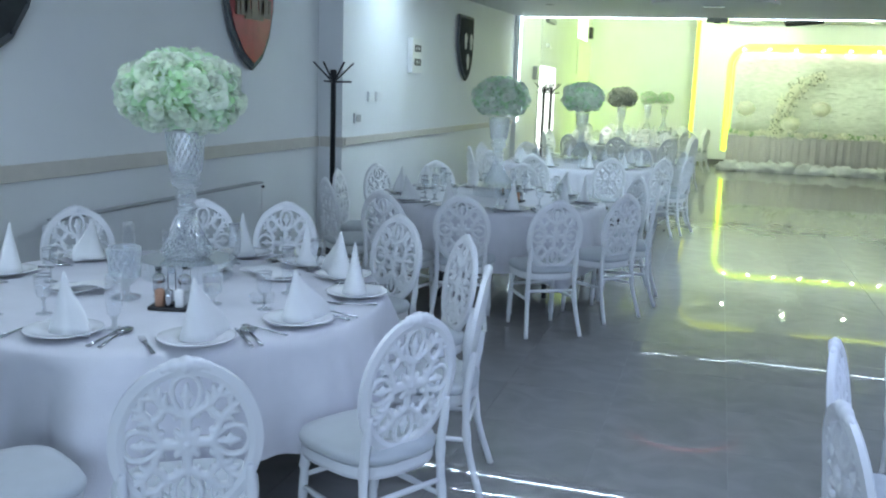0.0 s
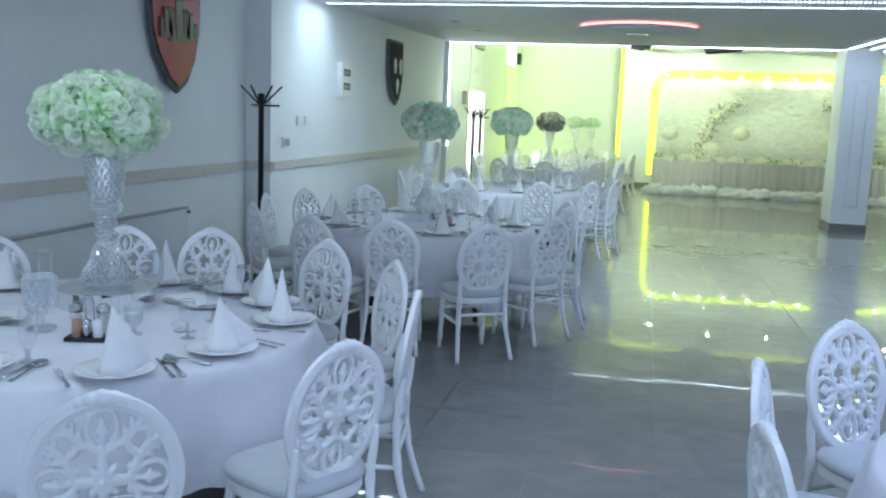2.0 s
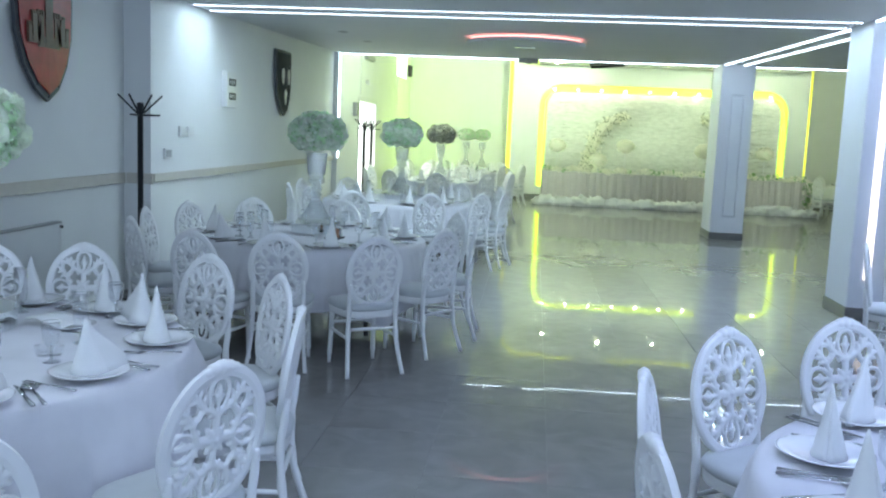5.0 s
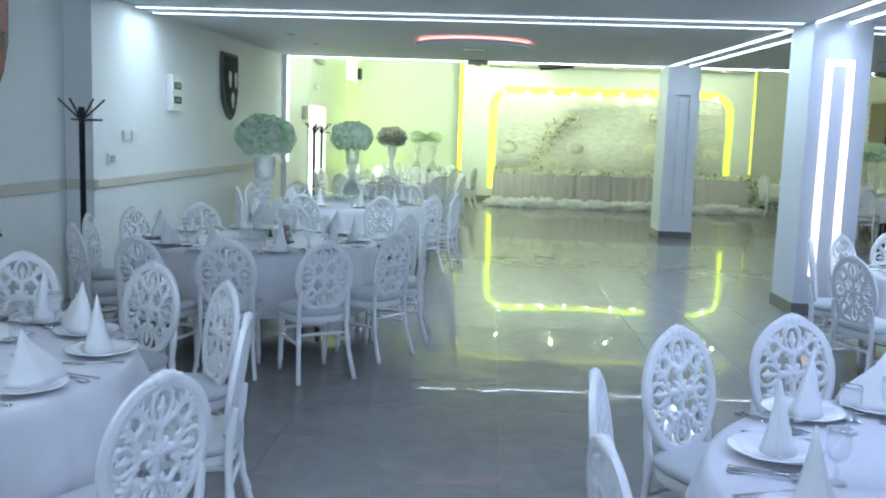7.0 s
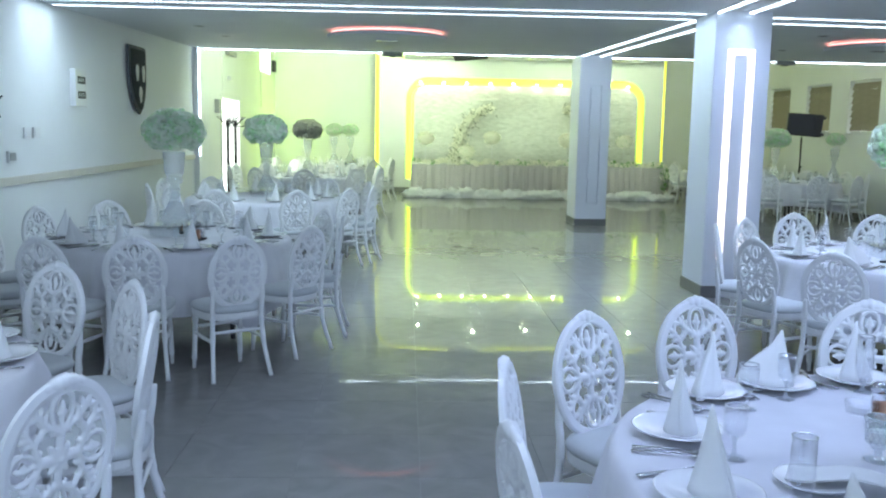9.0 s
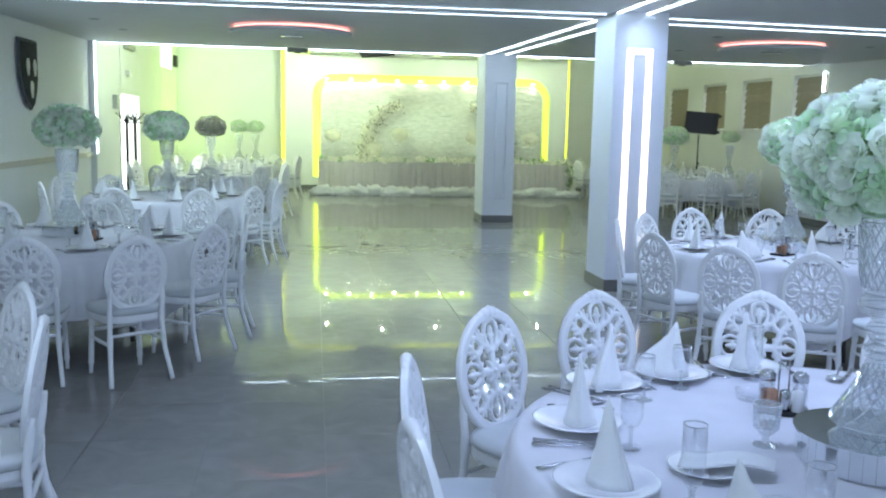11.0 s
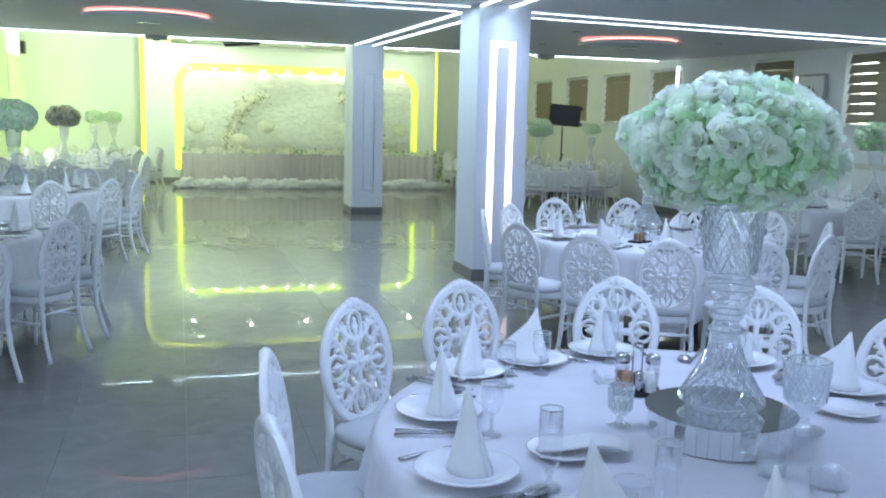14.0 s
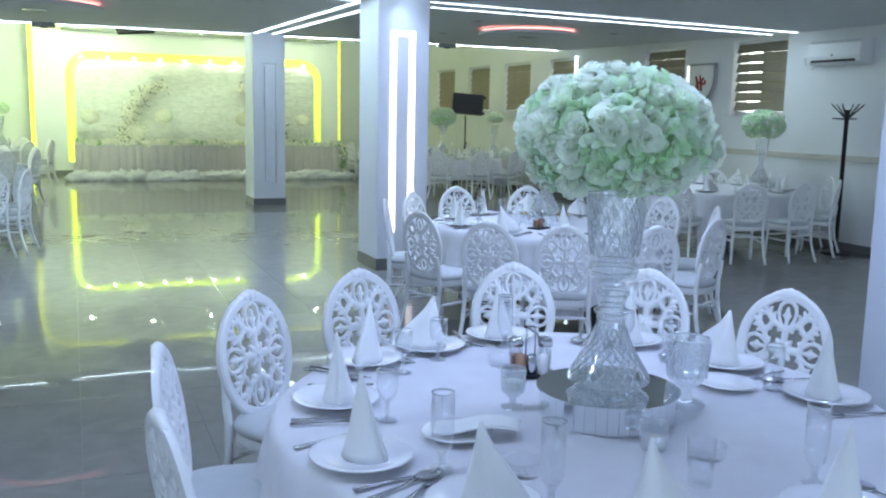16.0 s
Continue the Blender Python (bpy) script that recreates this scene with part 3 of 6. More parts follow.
def ornament():
    """Pierced medallion: a carved scrolls, buds and loops mirrored round a rosette."""
    a, b, nu, nv = 0.172, 0.214, 66, 80
    rosette = [[(0, 0, 0.175), (0, 0.01, 0.175)],
            [(0, 0.1, 0.075), (0, 0.3, 0.08), (0, 0.42, 0.06)],
            [(0.1, 0.1, 0.07), (0.165, 0.165, 0.044)]]
    bud_loop = [[(0.03, 0.39, 0.04), (0.11, 0.48, 0.034), (0.19, 0.6, 0.036), (0.215, 0.73, 0.038), (0.185, 0.85, 0.04), (0.1, 0.93, 0.04), (0, 0.955, 0.044)],
            [(0, 0.42, 0.03), (0, 0.55, 0.04), (0, 0.64, 0.068), (0, 0.72, 0.06), (0, 0.82, 0.026)],
            [(0, 0.62, 0.04), (0.075, 0.665, 0.03)]]
    scroll = [[(0.03, 0.38, 0.06), (0.14, 0.445, 0.062), (0.27, 0.5, 0.058), (0.39, 0.575, 0.052), (0.48, 0.66, 0.048), (0.545, 0.8, 0.05)],
            [(0.27, 0.5, 0.05), (0.37, 0.46, 0.06), (0.395, 0.395, 0.062)],
            [(0.13, 0.43, 0.05), (0.165, 0.375, 0.044)]]
    leaf = [[(0.3, 0.53, 0.04), (0.325, 0.63, 0.046), (0.3, 0.7, 0.026)],
            [(0.4, 0.6, 0.04), (0.42, 0.71, 0.05), (0.4, 0.79, 0.028)],
            [(0.48, 0.66, 0.045), (0.59, 0.66, 0.05), (0.68, 0.7, 0.04)]]
    strokes = rosette + bud_loop + scroll + leaf

    def reach(u, v):
        best = -9.0
        for line in strokes:
            for (x0, y0, r0), (x1, y1, r1) in zip(line, line[1:]):
                ex, ey = x1 - x0, y1 - y0
                t = min(1.0, max(0.0, ((u - x0) * ex + (v - y0) * ey) / (ex * ex + ey * ey)))
                best = max(best, 1.03 * (r0 + (r1 - r0) * t) - math.hypot(u - x0 - ex * t, v - y0 - ey * t))
        return best

    def solid(u, v):
        u, v = abs(u), abs(v)
        return max(reach(u, v), reach(v, u))

    def lift(d, u, v):
        t = math.sqrt(min(1.0, max(d, 0) / 0.05))
        rose = math.hypot(u, v * 1.2)
        petals = 0.004 * (0.5 + 0.5 * math.cos(8 * math.atan2(v, u))) * max(0.0, 1 - rose / 0.22) + (0.005 if rose < 0.05 else 0)
        return 0.0025 + 0.0105 * t + petals

    g, key, val = Geo(), {}, {}
    for i in range(nu + 1):
        for j in range(nv + 1):
            u, v = -1 + 2 * i / nu, -1 + 2 * j / nv
            val[i, j] = (solid(u, v), u, v)

    def vert(k, u, v, d):
        if k not in key:
            h = lift(d, u, v)
            key[k] = len(g.v)
            g.v += [Vector((u * a, h, v * b)), Vector((u * a, -h, v * b))]
        return key[k]

    for i in range(nu):
        for j in range(nv):
            if math.hypot(-1 + 2 * (i + 0.5) / nu, -1 + 2 * (j + 0.5) / nv) > 1.0:
                continue
            ring, cross = [], []
            corner = [(i, j), (i + 1, j), (i + 1, j + 1), (i, j + 1)]
            for n in range(4):
                p, q = corner[n], corner[(n + 1) % 4]
                (dp, up, vp), (dq, uq, vq) = val[p], val[q]
                if dp > 0:
                    ring.append(vert(p, up, vp, dp))
                if (dp > 0) != (dq > 0):
                    t = dp / (dp - dq)
                    k = vert((min(p, q), max(p, q)), up + (uq - up) * t, vp + (vq - vp) * t, 0.0)
                    ring.append(k)
                    cross.append(k)
            if len(ring) > 2:
                g.f += [ring[::-1], [k + 1 for k in ring]]
            if len(cross) == 2:
                g.f.append([cross[0], cross[1], cross[1] + 1, cross[0] + 1])
    return g


def build_chair():
    c = thing("banquet_chair", "white banquet chair with a pierced oval medallion back", "chair", "banquet chairs")
    tilt = pose(0, -0.195, 0.690, 9, 0, 0)
    # oval frame with a flat moulded section
    g = Geo()
    prof = [(-0.016, -0.010), (-0.016, 0.007), (-0.011, 0.012), (0.014, 0.014), (0.022, 0.008), (0.023, -0.008), (0.0, -0.014)]
    n, vs, fs, k = 64, [], [], 7
    for i in range(n):
        t = 2 * math.pi * i / n
        nx, nz = math.cos(t) / 0.179, math.sin(t) / 0.221
        l_ = math.hypot(nx, nz)
        nx, nz = nx / l_, nz / l_
        for (o0, y0), (o1, y1) in zip(prof, prof[1:] + prof[:1]):
            for o, y in ((o0, y0), (o1, y1)):
                vs.append((0.179 * math.cos(t) + nx * o, y, 0.221 * math.sin(t) + nz * o))
    for i in range(n):
        i0, i1 = i * 2 * k, ((i + 1) % n) * 2 * k
        for j in range(0, 2 * k, 2):
            fs.append((i0 + j, i0 + j + 1, i1 + j + 1, i1 + j))
    g.add(vs, fs, tilt)
    g.out("back_frame", chair_white, c, smooth=True)
    arc, rad = [], []
    for i in range(33):
        t = radians(90 + 26 * (i / 16 - 1))
        arc.append((0.190 * math.cos(t), 0.0, 0.232 * math.sin(t)))
        u = abs(i / 16 - 1)
        rad.append(0.005 + 0.019 * (1 - u) ** 0.7 + 0.0035 * abs(math.cos(u * 9)))
    g = Geo().tube(arc, rad, 7, flat=0.8)
    g.v = [tilt @ p for p in g.v]
    g.out("crest", chair_white, c, smooth=True)
    g = ornament()
    g.v = [tilt @ p for p in g.v]
    g.out("medallion", chair_white, c, smooth=True)
    # seat
    def outline(s, z):
        pts = []
        for i in range(36):
            t = 2 * math.pi * i / 36
            e = 0.62
            x, y = math.copysign(abs(math.cos(t)) ** e, math.cos(t)), math.copysign(abs(math.sin(t)) ** e, math.sin(t))
            w = 0.205 + 0.018 * y
            pts.append((x * w * s, y * 0.205 * s, z))
        return pts
    def loft(rings, g):
        m = len(rings[0])
        g.add([p for r in rings for p in r], [(i * m + j, i * m + (j + 1) % m, (i + 1) * m + (j + 1) % m, (i + 1) * m + j) for i in range(len(rings) - 1) for j in range(m)] + [tuple(range(m))[::-1], tuple((len(rings) - 1) * m + j for j in range(m))])
    g = Geo()
    loft([outline(0.97, 0.432), outline(1.01, 0.440), outline(1.02, 0.455), outline(0.98, 0.472), outline(0.80, 0.484), outline(0.4, 0.489)], g)
    g.out("seat_cushion", cushion_white, c, "pale grey-white padded seat cushion", smooth=True)
    g = Geo()
    loft([outline(0.95, 0.385), outline(0.98, 0.40), outline(0.98, 0.431)], g)
    g.out("seat_frame", chair_white, c)
    turned = lambda z0, z1: [0.017, 0.017, 0.021, 0.015, 0.017, 0.017, 0.018, 0.021, 0.014, 0.013]
    for sx in (-1, 1):
        top, bot = Vector((sx * 0.155, 0.165, 0.40)), Vector((sx * 0.165, 0.185, 0.0))
        Geo().tube([top.lerp(bot, s) for s in (0, 0.1, 0.18, 0.22, 0.3, 0.6, 0.78, 0.82, 0.86, 1)], turned(0, 1), 8, axis=(1, 0, 0)).out("leg", chair_white, c, smooth=True)
        pts = smooth_path([(sx * 0.166, -0.205, 0.615), (sx * 0.169, -0.192, 0.53), (sx * 0.168, -0.180, 0.42), (sx * 0.175, -0.195, 0.22), (sx * 0.198, -0.262, 0.0)], 4)
        k = len(pts)
        Geo().tube(pts, [0.010 + 0.008 * min(1, i / 4) - 0.004 * (i / k) + (0.004 if i in (8, 11) else 0) for i in range(k)], 8, axis=(1, 0, 0)).out("leg", chair_white, c, smooth=True)
        Geo().tube([(sx * 0.160, 0.172, 0.25), (sx * 0.166, 0.08, 0.25), (sx * 0.17, 0.0, 0.25), (sx * 0.172, -0.1, 0.25), (sx * 0.175, -0.19, 0.25)], [0.009, 0.011, 0.013, 0.011, 0.009], 6, axis=(0, 0, 1)).out("stretcher", chair_white, c, smooth=True)
    Geo().tube([(-0.16, 0.173, 0.29), (-0.05, 0.175, 0.29), (0.05, 0.175, 0.29), (0.16, 0.173, 0.29)], [0.009, 0.012, 0.012, 0.009], 6, axis=(0, 0, 1)).out("stretcher", chair_white, c, smooth=True)
    Geo().tube([(-0.172, -0.185, 0.31), (-0.05, -0.185, 0.31), (0.05, -0.185, 0.31), (0.172, -0.185, 0.31)], [0.009, 0.012, 0.012, 0.009], 6, axis=(0, 0, 1)).out("stretcher", chair_white, c, smooth=True)
    return c


CHAIR = build_chair()
chairs_made = 0


def put_chair(cx, cy, angle, r, turn=0.0):
    """A chair whose back top stands at angle and r from a table's middle, facing it."""
    global chairs_made
    a = radians(angle)
    d = r - 0.235
    m = pose(cx + d * math.cos(a), cy + d * math.sin(a), 0, 0, 0, angle + 90 + turn)
    if chairs_made == 0:
        CHAIR.matrix_basis = m
    else:
        copy_thing(CHAIR, m)
    chairs_made += 1


# ---- round tables ----


def build_table(seed):
    rnd = random.Random(seed)
    t = thing("round_table", "round banquet table under a floor-length white cloth", "table", "round banquet tables")
    g = Geo().lathe([(0.0, 0.70), (0.925, 0.70), (0.93, 0.71), (0.93, 0.738), (0.0, 0.74)], 48)
    g.out("tabletop", rail_wood, t)
    for k in range(4):
        a = math.pi / 4 + k * math.pi / 2
        Geo().tube([(0.55 * math.cos(a), 0.55 * math.sin(a), 0.70), (0.60 * math.cos(a), 0.60 * math.sin(a), 0.0)], 0.02, 8, axis=(1, 0, 0)).out("leg", black_metal, t)
    c = thing("tablecloth", "white linen tablecloth hanging in soft folds", "tablecloth", "tablecloths")
    n, rows = 260, [(0.0, 0), (0.3, 0), (0.6, 0), (0.86, 0), (0.935, 0), (0.955, 1)] + [(0.962 + 0.003 * q, 2 + q) for q in range(10)]
    ph = [rnd.uniform(0, 6.28) for _ in range(4)]
    corner = radians(-80 + 14 * seed - 42)
    vs, fs = [], []
    for i in range(n):
        a = 2 * math.pi * i / n
        # the square cloth hangs lower at its corners, each with a deep pleat beside it
        away = (a - corner + math.pi / 4) % (math.pi / 2) - math.pi / 4
        hem = 0.335 - 0.13 * math.exp(-(away / 0.24) ** 2) + 0.012 * math.sin(9 * a + ph[1])
        wave = math.sin(13 * a + ph[1] + 0.9 * math.sin(3 * a))
        fold = 0.42 * (1 - abs(wave)) ** 1.6 - 0.15 + 0.22 * math.sin(23 * a + ph[2]) + 0.25 * math.sin(7 * a + ph[3])
        fold += 1.15 * math.exp(-(away / 0.12) ** 2) - 0.95 * math.exp(-((away + 0.20) / 0.085) ** 2)
        for r, s in rows:
            if s == 0:
                z = 0.752 if r < 0.9 else 0.750
                vs.append((r * math.cos(a), r * math.sin(a), z + 0.0008 * math.sin(5 * a + 7 * r)))
            else:
                f = (s - 1) / 10
                z = 0.735 - (0.735 - hem) * f if s > 1 else 0.735
                q = r + fold * 0.10 * f ** 0.75 + 0.035 * f
                vs.append((q * math.cos(a), q * math.sin(a), z))
    k = len(rows)
    for i in range(n):
        j = (i + 1) % n
        for s in range(k - 1):
            fs.append((i * k + s, j * k + s, j * k + s + 1, i * k + s + 1))
    finish("cloth", vs, fs, linen, c, smooth=True)
    return t, c


TABLES = {}
for s_ in range(2):
    TABLES[s_] = build_table(s_ + 3)
tables_made = 0


def put_table(x, y, turn):
    global tables_made
    t, c = TABLES[tables_made % 2]
    for o in (t, c):
        if tables_made < 2:
            o.matrix_basis = pose(x, y, 0, 0, 0, turn)
        else:
            copy_thing(o, pose(x, y, 0, 0, 0, turn))
    tables_made += 1


# ---- table ware (origins at the base) ----
def build_plate():
    p = Geo().lathe([(0.0, 0.004), (0.075, 0.004), (0.085, 0.007), (0.10, 0.014), (0.132, 0.021), (0.135, 0.0235), (0.131, 0.0245), (0.10, 0.018), (0.083, 0.011), (0.0, 0.0085)], 40)
    o = p.out("dinner_plate", porcelain, smooth=True)
    return tagged(o, "white round porcelain dinner plate", "plate", "dinner plates")


def build_side_plate():
    p = Geo().lathe([(0.0, 0.004), (0.06, 0.004), (0.07, 0.008), (0.098, 0.016), (0.10, 0.0185), (0.096, 0.019), (0.07, 0.012), (0.0, 0.0085)], 36)
    return tagged(p.out("bread_plate", porcelain, smooth=True), "small white porcelain bread plate", "plate", "bread plates")


def build_napkin(seed, tall, wide_):
    """A starched napkin folded to a standing pointed tent: a wrapped front, a crease and an open flap at one side."""
    rnd = random.Random(seed)
    w, d, flap = rnd.uniform(0.056, 0.064), rnd.uniform(0.048, 0.056), rnd.uniform(0.05, 0.075) if wide_ else 0.004
    lean = (rnd.uniform(-0.02, 0.03), rnd.uniform(-0.012, 0.012))
    # a cone wrapped round once; its loose end stands off to one side as a flat flap
    turn_ = [radians(a) for a in range(-160, 161, 20)]
    base = [(-w - flap, -0.002)] + [(w * math.cos(a) * (1.25 if abs(a) > 1.6 and wide_ else 1.0), d * math.sin(a)) for a in turn_] + [(-w - flap * 0.92, 0.014), (-w - flap, -0.002)]
    rows, n, vs, fs = 8, len(base), [], []
    for j in range(rows + 1):
        s = j / rows
        for i, (x, y) in enumerate(base):
            f = 1.015 - s - 0.05 * math.sin(math.pi * s)
            wide = 1.0 + (0.35 * math.sin(math.pi * min(1, s * 1.3)) * flap / 0.06 if x < -w * 1.3 else 0.0)
            vs.append((-x * f * wide + lean[0] * s, y * f + lean[1] * s, tall * 0.95 * s))
    for j in range(rows):
        for i in range(n - 1):
            fs.append((j * n + i, j * n + i + 1, (j + 1) * n + i + 1, (j + 1) * n + i))
    o = finish("napkin", vs, fs, napkin_white, smooth=True)
    sol = o.modifiers.new("thick", "SOLIDIFY")
    sol.thickness = 0.002
    return tagged(o, "white cloth napkin folded into a standing point", "napkin", "folded napkins")


def stemware(name, label, group, foot, bowl):
    """A blown glass of a solid foot with its stem, a thin double-walled bowl and a rounded rim."""
    t = thing(name, label, "glass", group)
    Geo().lathe(foot, 28).out("foot", crystal, t, smooth=True)
    inner = [(max(r - 0.0016, 0.0), z + 0.001) for r, z in bowl[1:]][::-1]
    Geo().lathe(bowl + inner + [(0.0, bowl[0][1] + 0.004)], 32).out("bowl", thin_glass, t, smooth=True)
    r, z = bowl[-1]
    ring = [(r * math.cos(2 * math.pi * i / 32), r * math.sin(2 * math.pi * i / 32), z + 0.001) for i in range(33)]
    Geo().tube(ring, 0.0021, 5, axis=(0, 0, 1)).out("rim", cut_edge, t, smooth=True)
    return t


def build_goblet():
    return stemware("wine_glass", "clear stemmed wine glass standing empty", "stemmed glasses",
                    [(0.0, 0.001), (0.030, 0.001), (0.032, 0.004), (0.010, 0.010), (0.0055, 0.02), (0.0055, 0.050), (0.009, 0.058), (0.013, 0.0625)],
                    [(0.0, 0.060), (0.013, 0.063), (0.024, 0.071), (0.031, 0.088), (0.033, 0.112), (0.031, 0.150)])


def build_flute():
    return stemware("water_glass", "tall clear footed glass standing empty", "tall glasses",
                    [(0.0, 0.001), (0.030, 0.001), (0.032, 0.005), (0.012, 0.012), (0.008, 0.022), (0.009, 0.036), (0.014, 0.046)],
                    [(0.0, 0.043), (0.014, 0.047), (0.024, 0.060), (0.029, 0.085), (0.030, 0.12), (0.028, 0.20)])


def build_tumbler():
    pr = [(0.0, 0.002), (0.030, 0.0), (0.032, 0.006), (0.034, 0.12), (0.0325, 0.12), (0.030, 0.012), (0.0, 0.010)]
    return tagged(Geo().lathe(pr, 28).out("tumbler", thin_glass, smooth=True), "straight clear tumbler standing empty", "glass", "tumblers")


def build_ashtray():
    pr = [(0.0, 0.0), (0.048, 0.0), (0.051, 0.006), (0.052, 0.034), (0.044, 0.034), (0.041, 0.012), (0.0, 0.009)]
    return tagged(Geo().lathe(pr, 28).out("glass_ashtray", thin_glass, smooth=True), "round clear glass ashtray", "ashtray", "glass ashtrays")


def cut(k, depth):
    """Criss-cross cuts round a lathe body."""
    return lambda a, z: 1 + depth * (max(abs(math.sin(k * a / 2 + 42 * z)), abs(math.sin(k * a / 2 - 42 * z))) - 1)


def build_candle_goblet(s, name, label, wax=True):
    t = thing(name, label, "candle holder", "glass candle holders")
    pr = [(0.0, 0.004), (0.040, 0.002), (0.042, 0.008), (0.014, 0.018), (0.012, 0.035), (0.028, 0.048), (0.040, 0.062), (0.043, 0.10), (0.046, 0.145), (0.042, 0.145), (0.038, 0.10), (0.034, 0.066), (0.0, 0.058)]
    Geo().lathe([(r * s, z * s) for r, z in pr], 36, wob=lambda a, z: cut(12, 0.05)(a, z) if z > 0.045 * s else 1).out("cup", crystal, t)
    g = Geo()
    for k in range(14):
        for way in (-1, 1):
            pts = []
            for i in range(9):
                q = i / 8
                a, r = 2 * math.pi * (k / 14 + way * 0.13 * q), (0.0405 + 0.005 * q) * s
                pts.append((r * math.cos(a), r * math.sin(a), (0.064 + 0.074 * q) * s))
            g.tube(pts, 0.0011 * s, 4, axis=(0, 0, 1))
    g.out("cut_pattern", cut_edge, t, "criss-cross cut lines")["kind"] = "stuff"
    ring = [(0.044 * s * math.cos(2 * math.pi * i / 32), 0.044 * s * math.sin(2 * math.pi * i / 32), 0.1455 * s) for i in range(33)]
    Geo().tube(ring, 0.0022 * s, 5, axis=(0, 0, 1)).out("rim", cut_edge, t, smooth=True)
    if wax:
        Geo().lathe([(0.0, 0.066 * s), (0.031 * s, 0.068 * s), (0.031 * s, 0.10 * s), (0.0, 0.102 * s)], 20).out("candle", candle_wax, t, "white candle wax")
    return t


def build_votive():
    t = thing("votive_glass", "short frosted glass tea light holder", "candle holder", "tea light holders")
    Geo().lathe([(0.0, 0.0), (0.035, 0.0), (0.038, 0.01), (0.038, 0.075), (0.0355, 0.075), (0.034, 0.014), (0.0, 0.010)], 28).out("cup", crystal, t, smooth=True)
    Geo().lathe([(0.0, 0.0115), (0.028, 0.0115), (0.028, 0.032), (0.0, 0.033)], 20).out("candle", candle_wax, t)
    return t


def build_folded_cloth():
    """A folded napkin lying flat and a little wavy."""
    n, m, vs, fs = 9, 6, [], []
    for lift in (0.0, 0.005):
        for i in range(n):
            for j in range(m):
                u, v = i / (n - 1) - 0.5, j / (m - 1) - 0.5
                vs.append((0.24 * u + 0.02 * v, 0.13 * v * (1 - 0.5 * max(0, u)), lift + 0.010 * math.sin(5.5 * u + 0.6) + 0.004 * math.sin(9 * v) + 0.012))
    k = n * m
    for i in range(n - 1):
        for j in range(m - 1):
            a = i * m + j
            fs += [(a, a + 1, a + m + 1, a + m), (k + a, k + a + m, k + a + m + 1, k + a + 1)]
    edge = [i * m for i in range(n)] + [(n - 1) * m + j for j in range(1, m)] + [i * m + m - 1 for i in range(n - 2, -1, -1)] + list(range(m - 2, 0, -1))
    for a, b in zip(edge, edge[1:] + edge[:1]):
        fs.append((a, b, b + k, a + k))
    return tagged(finish("napkin", vs, fs, napkin_white, smooth=True), "white folded napkin lying over a bread plate", "napkin", "lying napkins")


def build_caddy():
    t = thing("condiment_caddy", "wire caddy with salt, pepper and toothpick shakers", "condiment caddy", "condiment caddies")
    slab("tray", -0.065, 0.065, -0.045, 0.045, 0.0, 0.012, black_plastic, t, bevel=0.004)
    Geo().tube(smooth_path([(-0.012, 0, 0.012), (-0.012, 0, 0.12), (-0.006, 0, 0.135), (0.006, 0, 0.135), (0.012, 0, 0.12), (0.012, 0, 0.012)], 4), 0.0025, 6).out("handle", steel, t)
    for x, y, m, l in ((-0.04, 0.0, pepper_grain, "pepper"), (0.04, 0.0, salt_grain, "salt")):
        s = Geo().lathe([(0.0, 0.0), (0.019, 0.0), (0.021, 0.006), (0.019, 0.07), (0.0175, 0.07), (0.0175, 0.008), (0.0, 0.006)], 20).out("shaker", thin_glass, t, "clear glass shaker", True, pose(x, y, 0.0125))
        Geo().lathe([(0.0, 0.007), (0.016, 0.007), (0.016, 0.045), (0.0, 0.046)], 16).out("filling", m, s)
        Geo().lathe([(0.0, 0.098), (0.012, 0.096), (0.0205, 0.088), (0.0205, 0.071), (0.0, 0.0705)], 20).out("lid", steel, s, "steel lid", True)
    for x, y, m in ((-0.03, -0.028, pepper_grain), (0.0, -0.03, steel), (0.032, -0.028, salt_grain)):
        Geo().lathe([(0.0, 0.0), (0.014, 0.0), (0.014, 0.05), (0.006, 0.056), (0.0, 0.056)], 14).out("pot", m, t, "", True, pose(x, y, 0.0125))
    return t


def build_fork():
    g = Geo()
    g.tube([(0, -0.09, 0.003), (0, -0.04, 0.005), (0, 0.02, 0.006), (0, 0.035, 0.005)], [0.008, 0.006, 0.004, 0.007], 6, flat=0.4, axis=(0, 0, 1))
    for x in (-0.009, -0.003, 0.003, 0.009):
        g.tube([(x * 0.7, 0.035, 0.004), (x, 0.05, 0.003), (x, 0.095, 0.006)], [0.003, 0.002, 0.001], 5, axis=(0, 0, 1))
    g.v = [p * 1.15 for p in g.v]
    return tagged(g.out("fork", steel, smooth=True), "polished steel dinner fork", "fork", "dinner forks")


def build_knife():
    g = Geo().tube([(0, -0.10, 0.003), (0, -0.02, 0.004), (0, 0.0, 0.003)], [0.008, 0.006, 0.006], 6, flat=0.45, axis=(0, 0, 1))
    g.tube([(0, 0.0, 0.003), (0.002, 0.03, 0.003), (0.003, 0.08, 0.003), (0, 0.115, 0.003)], [0.007, 0.010, 0.010, 0.003], 4, flat=0.2, axis=(0, 0, 1))
    g.v = [p * 1.15 for p in g.v]
    return tagged(g.out("knife", steel, smooth=True), "polished steel table knife", "knife", "table knives")


